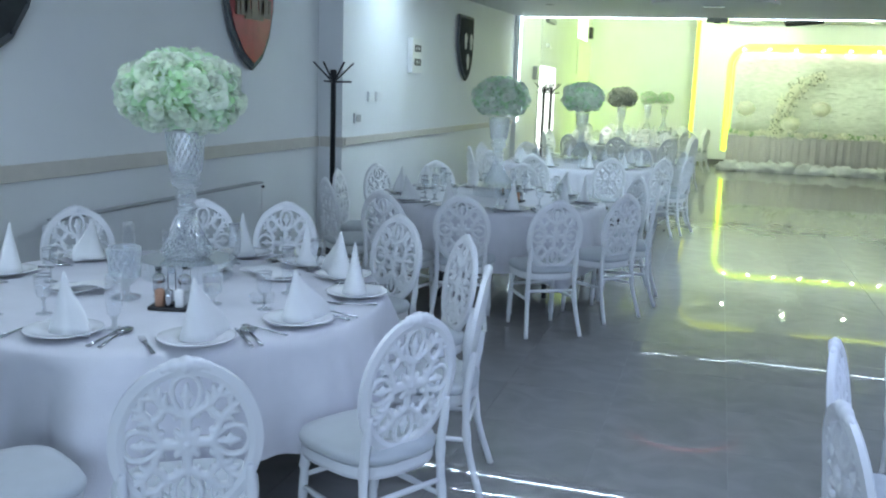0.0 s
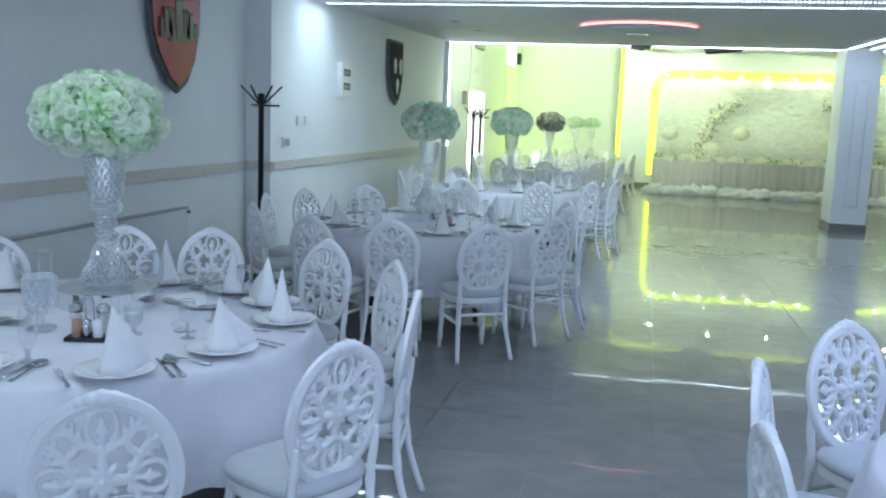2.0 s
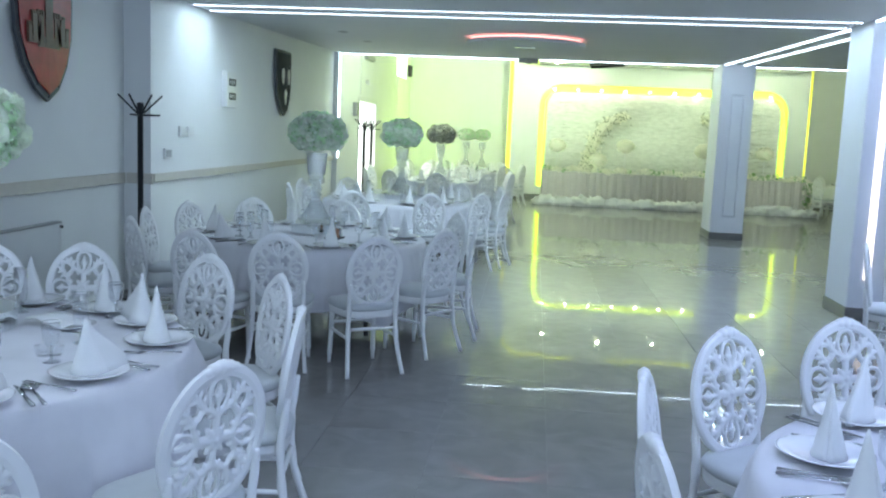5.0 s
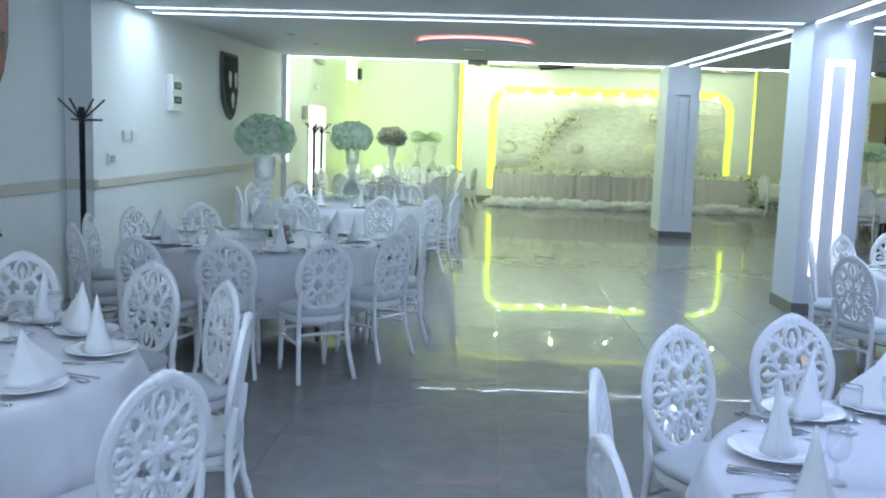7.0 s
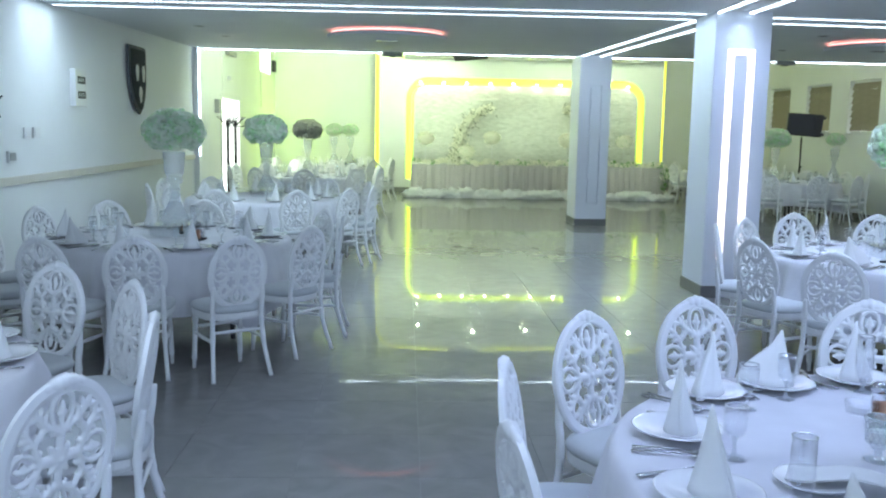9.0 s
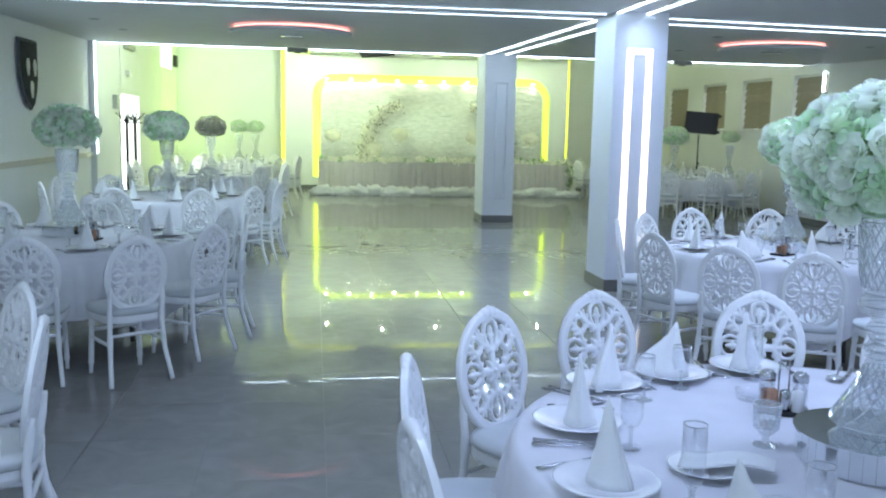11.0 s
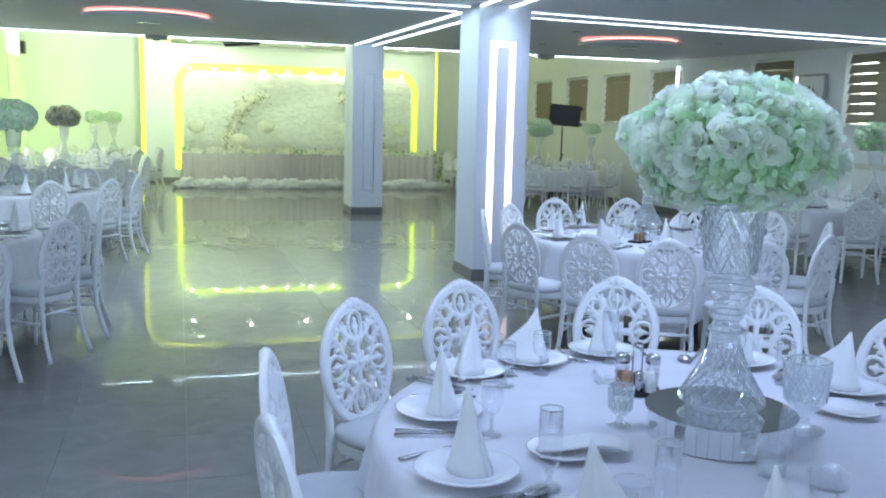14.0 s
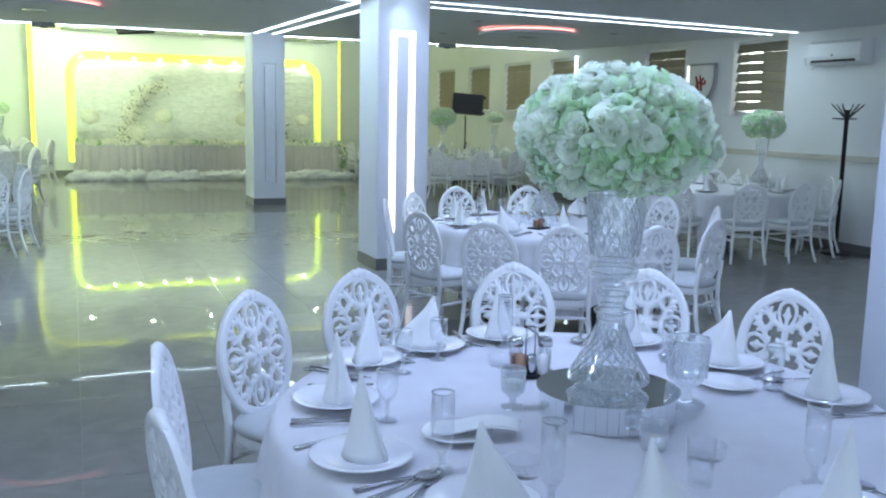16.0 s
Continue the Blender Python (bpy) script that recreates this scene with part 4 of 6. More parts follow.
def build_spoon():
    g = Geo().tube([(0, -0.10, 0.003), (0, -0.03, 0.005), (0, 0.045, 0.006)], [0.008, 0.005, 0.004], 6, flat=0.4, axis=(0, 0, 1))
    g.blob((0, 0.072, 0.008), (0.024, 0.036, 0.008), 14, 7)
    g.v = [p * 1.15 for p in g.v]
    return tagged(g.out("spoon", steel, smooth=True), "polished steel soup spoon", "spoon", "soup spoons")


def grown(t, k):
    """The same thing k times as large."""
    for o in [t, *t.children_recursive]:
        if o.type == "MESH":
            for v in o.data.vertices:
                v.co *= k
        if o is not t:
            o.location *= k
    return t


WARE = {"plate": build_plate(), "side": build_side_plate(), "goblet": build_goblet(), "flute": build_flute(), "tumbler": build_tumbler(), "ashtray": build_ashtray(), "votive": build_votive(), "caddy": grown(build_caddy(), 1.25), "fork": build_fork(), "knife": build_knife(), "spoon": build_spoon(), "cloth": build_folded_cloth(), "candle": build_candle_goblet(0.86, "candle_holder", "cut crystal stemmed candle holder"), "big_candle": build_candle_goblet(1.48, "crystal_goblet", "large cut crystal goblet standing empty", False)}
for i_ in range(4):
    WARE[f"napkin{i_}"] = build_napkin(i_ * 1.7 + 0.4, (0.225, 0.225, 0.205, 0.235)[i_], i_ in (1, 2))
used = set()
ZT = 0.7545


def put(kind, x, y, z=ZT, turn=0.0):
    m = pose(x, y, z, 0, 0, turn)
    if kind in used:
        return copy_thing(WARE[kind], m)
    used.add(kind)
    WARE[kind].matrix_basis = m
    return WARE[kind]


def lay(cx, cy, angle, r, k, glasses=True, cutlery=True):
    """One place: plate and napkin, cutlery beside it, glasses towards the middle."""
    a = radians(angle)
    ux, uy = math.cos(a), math.sin(a)
    tx, ty = -uy, ux
    x, y = cx + r * ux, cy + r * uy
    put("plate", x, y)
    put(f"napkin{k % 4}", x - 0.01 * ux, y - 0.01 * uy, ZT + 0.0095, angle + 90 + 24 * math.sin(k * 2.3))
    if cutlery:
        put("fork", x - 0.165 * tx, y - 0.165 * ty, ZT, angle + 90 + 6 * math.sin(k))
        put("knife", x + 0.16 * tx, y + 0.16 * ty, ZT, angle + 90 + 5 * math.cos(k))
        put("spoon", x + 0.195 * tx, y + 0.195 * ty, ZT, angle + 96 - 4 * math.sin(k * 1.3))
    if glasses:
        put("goblet", x - 0.20 * ux - 0.07 * tx, y - 0.20 * uy - 0.07 * ty)
        if k % 2 == 0:
            put("flute", x - 0.24 * ux + 0.03 * tx, y - 0.24 * uy + 0.03 * ty)


# ---- centrepieces: mirrored stand, crystal vase, ball of flowers ----
def build_stand():
    t = thing("mirror_stand", "round mirrored centrepiece stand with slatted mirror sides", "display stand", "mirrored stands")
    Geo().lathe([(0.0, 0.080), (0.213, 0.080), (0.213, 0.084), (0.0, 0.086)], 64).out("mirror_top", mirror, t)
    Geo().lathe([(0.0, 0.0), (0.198, 0.0), (0.198, 0.079), (0.0, 0.0795)], 48).out("core", steel, t)
    n = 40
    for i in range(n):
        a = 360 * i / n
        Geo().box(-0.0158, 0.0158, -0.002, 0.0, 0.002, 0.078).out("mirror_strip", mirror, t, at=pose(0.2025 * math.cos(radians(a)), 0.2025 * math.sin(radians(a)), 0, 0, 0, a + 90))
    return t


def build_vase():
    pr = [(0.0, 0.006), (0.092, 0.0), (0.100, 0.006), (0.118, 0.022), (0.121, 0.030), (0.105, 0.060), (0.078, 0.105), (0.055, 0.150), (0.044, 0.185), (0.041, 0.200), (0.036, 0.206), (0.036, 0.214), (0.049, 0.224), (0.049, 0.236), (0.036, 0.246), (0.035, 0.254), (0.047, 0.272), (0.048, 0.290), (0.036, 0.306), (0.035, 0.316), (0.066, 0.330), (0.070, 0.350), (0.066, 0.372), (0.056, 0.380), (0.068, 0.396), (0.074, 0.43), (0.079, 0.48), (0.083, 0.53), (0.087, 0.578)]
    fine = []
    for (r0, z0), (r1, z1) in zip(pr, pr[1:]):
        k = max(1, int((z1 - z0) / 0.009))
        fine += [(r0 + (r1 - r0) * i / k, z0 + (z1 - z0) * i / k) for i in range(k)]
    fine.append(pr[-1])
    inner = [(0.081, 0.578), (0.074, 0.50), (0.062, 0.41), (0.0, 0.40)]

    def wob(a, z):
        return cut(16, 0.03)(a, z) if 0.395 < z < 0.577 else 1.0

    t = thing("crystal_vase", "tall cut crystal vase with a flared base", "vase", "crystal vases")
    for name, lo, hi in (("base", -1, 0.206), ("stem", 0.205, 0.385), ("cup", 0.379, 1)):
        Geo().lathe([p for p in fine if lo <= p[1] <= hi], 84, wob=wob).out(name, crystal, t)
    # highlights on the bulges and edges, put in as thin pale rings
    for z, r in ((0.207, 0.042), (0.230, 0.050), (0.247, 0.038), (0.281, 0.049), (0.308, 0.038), (0.350, 0.071), (0.381, 0.058), (0.576, 0.087), (0.026, 0.121)):
        Geo().tube([(r * math.cos(2 * math.pi * i / 40), r * math.sin(2 * math.pi * i / 40), z) for i in range(41)], 0.0024, 5, axis=(0, 0, 1)).out("ring", cut_edge, t, "pale ring put in as a highlight of the crystal", True)

    def radius(z):
        for (r0, z0), (r1, z1) in zip(fine, fine[1:]):
            if z0 <= z <= z1 and z1 > z0:
                return r0 + (r1 - r0) * (z - z0) / (z1 - z0)
        return 0.05
    for z0, z1, turns in ((0.032, 0.180, 0.19), (0.398, 0.572, 0.16)):
        g = Geo()
        for k in range(20):
            for way in (-1, 1):
                pts = []
                for i in range(15):
                    q = i / 14
                    a = 2 * math.pi * (k / 20 + way * turns * q)
                    r = radius(z0 + (z1 - z0) * q) * 1.004
                    pts.append((r * math.cos(a), r * math.sin(a), z0 + (z1 - z0) * q))
                g.tube(pts, 0.0021, 4, axis=(0, 0, 1))
        g.out("cut_pattern", cut_edge, t, "criss-cross cut lines")["kind"] = "stuff"
    return t


def rose_geo(seed, petals=17):
    rnd, g = random.Random(seed), Geo()
    for i in range(petals):
        s = i / (petals - 1)
        a0 = i * 2.399 + rnd.uniform(-0.2, 0.2)
        open_ = 0.15 + 0.62 * s ** 1.3
        r0, h, w = 0.004 + 0.013 * s, 0.036 - 0.006 * s, 0.5 + 0.55 * (1 - s) + 0.15
        vs, nu, nv = [], 5, 4
        for v in range(nv):
            q = v / (nv - 1)
            for u in range(nu):
                p = (u / (nu - 1) - 0.5) * 2
                ang = a0 + p * w * (0.5 + 0.55 * math.sin(q * 2.2))
                rr = r0 + open_ * 0.024 * q ** 1.4 + (0.006 * s * (q ** 3))
                zz = h * math.sin(q * (1.75 - 0.55 * s)) - 0.006 * abs(p) ** 2 * q - 0.010 * s + rnd.uniform(-0.001, 0.001)
                vs.append((rr * math.cos(ang), rr * math.sin(ang), zz))
        g.add(vs, [(v * nu + u, v * nu + u + 1, (v + 1) * nu + u + 1, (v + 1) * nu + u) for v in range(nv - 1) for u in range(nu - 1)])
    return g


ROSES = []
for i_ in range(3):
    g_ = rose_geo(i_ + 5)
    me_ = bpy.data.meshes.new("rose")
    me_.from_pydata([tuple(v) for v in g_.v], [], g_.f)
    me_.shade_smooth()
    me_.materials.append((petal_white, petal_white, petal_mint)[i_])
    ROSES.append(me_)


DUSTY = []
for g_ in ROSES[:2]:
    me_ = g_.copy()
    me_.materials[0] = dusty_bloom
    DUSTY.append(me_)


def build_ball(seed, rx=0.256, rz=0.178, roses=92, dusty=False):
    """A ball of roses and hydrangea florets; the origin is its middle."""
    rnd = random.Random(seed)
    t = thing("flower_ball", "domed ball of faded dusty pink roses" if dusty else "domed ball of white and mint green roses and hydrangeas", "flowers", "flower balls")
    core = Geo()
    core.blob((0, 0, -0.02), (rx * 0.86, rx * 0.86, rz * 0.80), 20, 12)
    core.out("foliage", dusty_bloom if dusty else petal_green, t, "pale green leaves between the blooms", True)
    flo, lv = Geo(), Geo()
    k = 250
    spots = []
    for i in range(k):
        zz = 1 - 2 * (i + 0.5) / k
        if zz < -0.80:
            continue
        a = i * 2.39996
        q = math.sqrt(1 - zz * zz)
        spots.append(Vector((q * math.cos(a), q * math.sin(a), zz)))
    rnd.shuffle(spots)
    for j, d in enumerate(spots):
        lump = 0.93 + 0.10 * noise.noise(d * 2.3 + Vector((seed, 0, 0))) + rnd.uniform(-0.03, 0.04)
        p = Vector((d.x * rx * lump, d.y * rx * lump, d.z * rz * lump - 0.01))
        nrm = Vector((d.x / rx, d.y / rx, d.z / rz)).normalized()
        m = Matrix.Translation(p) @ nrm.to_track_quat("Z", "Y").to_matrix().to_4x4()
        if j < roses:
            s = rnd.uniform(1.0, 1.42)
            o = new("rose", rnd.choice(DUSTY) if dusty else ROSES[rnd.choice((0, 0, 0, 1, 1, 1, 2))])
            o.parent = t
            o.matrix_basis = m @ pose(0, 0, 0.004, rnd.uniform(-16, 16), rnd.uniform(-16, 16), rnd.uniform(0, 360)) @ Matrix.Scale(s, 4)
        else:
            for _ in range(14):
                ox, oy = rnd.gauss(0, 0.021), rnd.gauss(0, 0.021)
                fm = m @ pose(ox, oy, 0.004 + rnd.uniform(-0.016, 0.016), rnd.uniform(-66, 66), rnd.uniform(-66, 66), rnd.uniform(0, 360))
                e, cup = rnd.uniform(0.010, 0.020), rnd.uniform(0.1, 1.1)
                grid = [(-0.55, -0.8), (0, -1.0), (0.55, -0.8), (-1.0, 0.05), (0, 0), (1.0, 0.05), (-0.7, 0.95), (0.05, 1.12), (0.7, 0.9)]
                flo.add([(x * e, y * e, cup * e * (x * x + y * y) * 0.6 + rnd.uniform(-0.08, 0.08) * e) for x, y in grid], [(0, 1, 4, 3), (1, 2, 5, 4), (3, 4, 7, 6), (4, 5, 8, 7)], fm)
            if rnd.random() < 0.25:
                e = rnd.uniform(0.03, 0.05)
                lm = m @ pose(rnd.gauss(0, 0.02), rnd.gauss(0, 0.02), -0.004, rnd.uniform(-40, 40), rnd.uniform(-40, 40), rnd.uniform(0, 360))
                lv.add([(0, 0, 0), (0.5 * e, 0.3 * e, 0.006), (e, 0, 0.0), (0.5 * e, -0.3 * e, 0.006)], [(0, 1, 2), (0, 2, 3)], lm)
    flo.out("hydrangea", dusty_bloom if dusty else FLORET, t, "", True)["kind"] = "stuff"
    lv.out("leaves", leaf_green, t)
    return t


# florets shift from white to mint from one to the next
FLORET, nt_, b_ = nodes_of("floret")
gi_ = nt_.nodes.new("ShaderNodeNewGeometry")
tc_ = nt_.nodes.new("ShaderNodeTexCoord")
nz_ = nt_.nodes.new("ShaderNodeTexNoise")
nz_.inputs["Scale"].default_value = 9
nt_.links.new(tc_.outputs["Object"], nz_.inputs["Vector"])
av_ = nt_.nodes.new("ShaderNodeMix")
av_.inputs[0].default_value = 0.35
nt_.links.new(nz_.outputs["Fac"], av_.inputs[2])
nt_.links.new(gi_.outputs["Random Per Island"], av_.inputs[3])
rp_ = nt_.nodes.new("ShaderNodeValToRGB")
rp_.color_ramp.elements[0].position, rp_.color_ramp.elements[0].color = 0.28, (0.68, 0.93, 0.58, 1)
rp_.color_ramp.elements[1].position, rp_.color_ramp.elements[1].color = 0.72, (0.92, 0.98, 0.89, 1)
nt_.links.new(av_.outputs[0], rp_.inputs[0])
nt_.links.new(rp_.outputs[0], b_.inputs["Base Color"])
b_.inputs["Roughness"].default_value = 0.6
tl_, mx_ = nt_.nodes.new("ShaderNodeBsdfTranslucent"), nt_.nodes.new("ShaderNodeMixShader")
mx_.inputs[0].default_value = 0.45
nt_.links.new(rp_.outputs[0], tl_.inputs[0])
nt_.links.new(b_.outputs[0], mx_.inputs[1])
nt_.links.new(tl_.outputs[0], mx_.inputs[2])
nt_.links.new(mx_.outputs[0], nt_.nodes["Material Output"].inputs[0])

STAND, VASE = build_stand(), build_vase()
BALL, FADED = build_ball(11), build_ball(23, dusty=True)
placed = set()


def put_centre(x, y, turn=0.0, shift=(0.0, 0.0), faded=False, size=1.0):
    ball = FADED if faded else BALL
    for o, z in ((STAND, ZT), (VASE, ZT + 0.0865), (ball, 1.592)):
        m = pose(x + (shift[0] if o is ball else 0), y + (shift[1] if o is ball else 0), z, 0, 0, turn) @ Matrix.Scale(size if o is ball else 1.0, 4)
        if o.name in placed:
            copy_thing(o, m)
        else:
            placed.add(o.name)
            o.matrix_basis = m

# ---- the tables and all that stands on and round them ----


def full_table(x, y, turn, chairs, ref=None, places=None, plate_r=0.78, centre=(0.0, 0.0), rich=True, glasses=True, shift=(0.0, 0.0), faded=False, size=1.0):
    put_table(x, y, turn)
    rx, ry = ref or (x, y)
    for k, c in enumerate(chairs):
        put_chair(rx, ry, c[0], c[1], c[2] if len(c) > 2 else 4 * math.sin(k * 2.1 + x))
    for k, a in enumerate(places):
        if isinstance(a, tuple):
            lay(x, y, math.degrees(math.atan2(a[1] - y, a[0] - x)), math.hypot(a[0] - x, a[1] - y), k, glasses, rich)
        else:
            lay(x, y, a, plate_r, k, glasses, rich)
    put_centre(x + centre[0], y + centre[1], turn * 3 + 20, shift, faded, size)


T1 = (-2.29, 3.13)
full_table(*T1, 10, [(147, 1.32), (117, 1.51), (97, 1.51), (67, 1.47), (37, 1.40), (5, 1.41), (-27, 1.565), (-55, 1.72), (-77, 1.62, -42), (180, 1.36)], (-2.32, 3.22), (66, (-1.73, 2.48), (-1.53, 2.855), (-1.50, 3.36), 95, (-2.20, 2.38), 150, 184, -128, 42), 0.80, (-0.065, 0.26), True, False, (-0.02, 0.0))
put("caddy", -2.075, 2.85, ZT, 15)
put("ashtray", -1.81, 3.09)
put("ashtray", -2.35, 3.90)
put("candle", -1.96, 2.96)
put("big_candle", -2.33, 2.90)
put("side", -2.60, 2.92)
put("cloth", -2.56, 2.93, ZT + 0.016, 20)
put("side", -1.95, 3.51)
put("cloth", -2.02, 3.52, ZT + 0.016, 160)
put("flute", -2.08, 2.50)
put("goblet", -2.45, 2.575)
put("flute", -1.78, 3.27)
put("votive", -2.52, 3.30)
for u_, v_, k_ in ((-1.88, 3.77, "goblet"), (-2.80, 3.02, "goblet"), (-2.30, 3.72, "flute"), (-1.74, 2.98, "goblet"), (-2.75, 3.50, "flute"), (-2.62, 3.64, "goblet")):
    put(k_, u_, v_)

TR1 = (1.55, 2.31)
full_table(*TR1, 35, [(163, 1.332), (-169, 1.352), (129, 1.405), (102, 1.48), (73, 1.47), (48, 1.45), (20, 1.35), (-20, 1.42), (-60, 1.42), (-120, 1.42)], (1.60, 2.36), ((0.83, 2.57), (1.05, 2.97), (1.335, 3.07), (0.765, 2.10), (1.66, 3.14), (2.12, 2.91), (2.27, 2.52), (2.32, 2.10), (1.68, 1.42), (1.20, 1.47), (0.94, 1.74)), 0.77, (0.016, -0.103), True, False, (-0.02, -0.005))
for u_, v_, k_ in ((0.924, 2.361, "goblet"), (0.936, 1.975, "flute"), (1.617, 3.0, "flute"), (1.307, 2.915, "goblet"), (1.13, 2.80, "goblet"), (1.093, 1.70, "flute"), (2.224, 2.23, "goblet"), (1.763, 1.587, "flute"), (2.04, 2.82, "goblet"), (2.10, 2.62, "goblet")):
    put(k_, u_, v_)
put("caddy", 1.535, 2.64, ZT, -20)
put("ashtray", 1.50, 2.78)
put("candle", 1.321, 2.346)
put("big_candle", 1.84, 2.19)
put("votive", 1.53, 1.92)
put("side", 1.065, 2.18)
put("cloth", 1.12, 2.17, ZT + 0.016, -20)
put("side", 2.10, 2.31)
put("ashtray", 1.118, 1.89)
put("tumbler", 1.493, 1.68)
put("ashtray", 1.63, 1.825)

full_table(3.72, 6.50, 60, [(160, 1.34), (129, 1.30), (-162, 1.37), (95, 1.60), (68, 1.66), (-134, 1.55), (-114, 1.60), (-92, 1.62), (9, 1.39), (-27, 1.39), (-64, 1.50), (38, 1.5)], (3.72, 6.48), range(0, 360, 36))
put("caddy", 3.5, 6.2, ZT, 30)
full_table(-1.85, 7.12, 20, [(-169, 1.32), (159, 1.30), (126, 1.43), (-104, 1.58), (-84, 1.45), (-60, 1.60), (-30, 1.39), (0, 1.38), (30, 1.36), (92, 1.42), (-138, 1.45)], None, range(8, 368, 36), 0.78, (0.0, 0.2), size=0.89)
put("caddy", -1.6, 6.95, ZT, 80)
full_table(-1.75, 11.3, 70, [(a, 1.42) for a in (-12, -38, -67, 25, 60, 95, 130, 165, 205, 232, 257)], None, range(0, 360, 36), 0.78, (0, 0.15), False)
full_table(-1.80, 16.6, 35, [(a, 1.42) for a in (-14, -48, 22, 58, 94, 130, 166, 202, 238, 275)], None, range(0, 360, 36), 0.78, (0, 0.1), False, faded=True)
full_table(-1.65, 20.9, 50, [(a, 1.42) for a in (-14, -48, 22, 58, 94, 130, 166, 202, 238, 275)], None, range(0, 360, 36), 0.78, (0, 0.0), False, size=0.75)
put_centre(-1.30, 21.3, 80, size=0.72)
full_table(7.92, 9.35, 15, [(-118, 1.50), (-88, 1.40), (-52, 1.40), (-28, 1.36), (178, 1.42), (150, 1.4), (208, 1.42), (92, 1.42), (122, 1.42), (55, 1.40)], None, range(0, 360, 36), 0.78, (0.60, 0.0), False)
full_table(7.55, 17.3, 25, [(a, 1.42) for a in (-20, -56, -92, -128, -162, 160, 124, 90, 54, 16)], None, range(0, 360, 36), 0.78, (-0.35, -0.1), False)
put_centre(8.45, 17.35, 40, size=0.66)
full_table(7.75, 21.6, 45, [(a, 1.42) for a in (-20, -56, -92, -128, -162, 160, 124, 90, 54, 16)], None, range(0, 360, 36), 0.78, (0.3, 0.1), False)


# ---- things along the walls ----
def coat_rack(x, y, h=1.66, lean=0.0):
    t = thing("coat_rack", "black metal coat stand with splayed hooks", "coat rack", "coat stands", pose(x, y, 0, 0, lean, 25))
    Geo().lathe([(0.0, 0.0), (0.17, 0.0), (0.17, 0.015), (0.03, 0.03), (0.0, 0.03)], 28).out("base", black_metal, t)
    Geo().lathe([(0.026, 0.03), (0.026, h), (0.030, h), (0.032, h + 0.11), (0.0, h + 0.115)], 14).out("post", black_metal, t, smooth=True)
    for k in range(6):
        a = radians(60 * k)
        c, s = math.cos(a), math.sin(a)
        Geo().tube([(0.03 * c, 0.03 * s, h + 0.02), (0.10 * c, 0.10 * s, h + 0.09), (0.19 * c, 0.19 * s, h + 0.18)], [0.010, 0.009, 0.008], 6, axis=(s, -c, 0)).out("hook", black_metal, t)
        if k % 2 == 0:
            Geo().tube([(0.02 * c, 0.02 * s, h), (0.17 * c, 0.17 * s, h + 0.004)], [0.010, 0.008], 6, axis=(0, 0, 1)).out("arm", black_metal, t)
    return t


coat_rack(-3.60, 7.80, 1.67)
coat_rack(-3.30, 16.9, 1.62)
coat_rack(-3.28, 17.55, 1.62)
coat_rack(8.98, 8.42, 1.68)


def shield_outline(w, h):
    pts = [(-w, h), (-w * 0.5, h * 1.0), (0, h * 1.0), (w * 0.5, h * 1.0), (w, h), (w * 1.02, h * 0.4), (w * 0.96, -h * 0.1), (w * 0.75, -h * 0.5), (w * 0.4, -h * 0.83), (0, -h)]
    return pts + [(-x, z) for x, z in pts[-2:4:-1]]


def shield(x, y, z, w, h, face, rim, yaw, label, bow=0.02):
    """A bowed heater shield; its face looks along local -y."""
    t = thing("wall_shield", label, "shield", "", pose(x, y, z, 0, 0, yaw))
    o = shield_outline(w, h)

    def sheet(scale, y0, mat_, name, thick):
        g = Geo()
        n = len(o)
        front = [(px * scale, y0 - bow * (1 - (px / w) ** 2), pz * scale) for px, pz in o]
        back = [(px * scale, y0 - bow * (1 - (px / w) ** 2) + thick, pz * scale) for px, pz in o]
        cf, cb = (0, y0 - bow, 0.1 * h), (0, y0 - bow + thick, 0.1 * h)
        g.add(front + back + [cf, cb], [(i, (i + 1) % n, 2 * n) for i in range(n)] + [((i + 1) % n + n, i + n, 2 * n + 1) for i in range(n)] + [((i + 1) % n, i, i + n, (i + 1) % n + n) for i in range(n)])
        return g.out(name, mat_, t)
    sheet(1.0, 0.0, rim, "rim", 0.03)
    sheet(0.90, -0.014, face, "field", 0.004)
    n = len(o)
    for k in range(n):
        px, pz = o[k]
        Geo().blob((px * 0.93, -bow * (1 - (px / w) ** 2) - 0.003, pz * 0.93), 0.011, 6, 4).out("rivet", rim, t)
    return t


def castle(t, cx, cz, s, material):
    """A three-towered castle in low relief."""
    g = Geo()
    for x, w, z0, z1 in ((0, 0.06, -0.20, 0.22), (-0.13, 0.045, -0.16, 0.05), (0.13, 0.045, -0.16, 0.05)):
        g.box(cx + (x - w) * s, cx + (x + w) * s, -0.040, -0.020, cz + z0 * s, cz + z1 * s)
        for k in (-1, 0, 1):
            g.box(cx + (x + k * w * 0.85 - w * 0.25) * s, cx + (x + k * w * 0.85 + w * 0.25) * s, -0.040, -0.020, cz + z1 * s, cz + (z1 + 0.045) * s)
    g.box(cx - 0.17 * s, cx + 0.17 * s, -0.038, -0.018, cz - 0.21 * s, cz - 0.12 * s)
    g.out("castle_relief", material, t, "raised brown castle emblem")


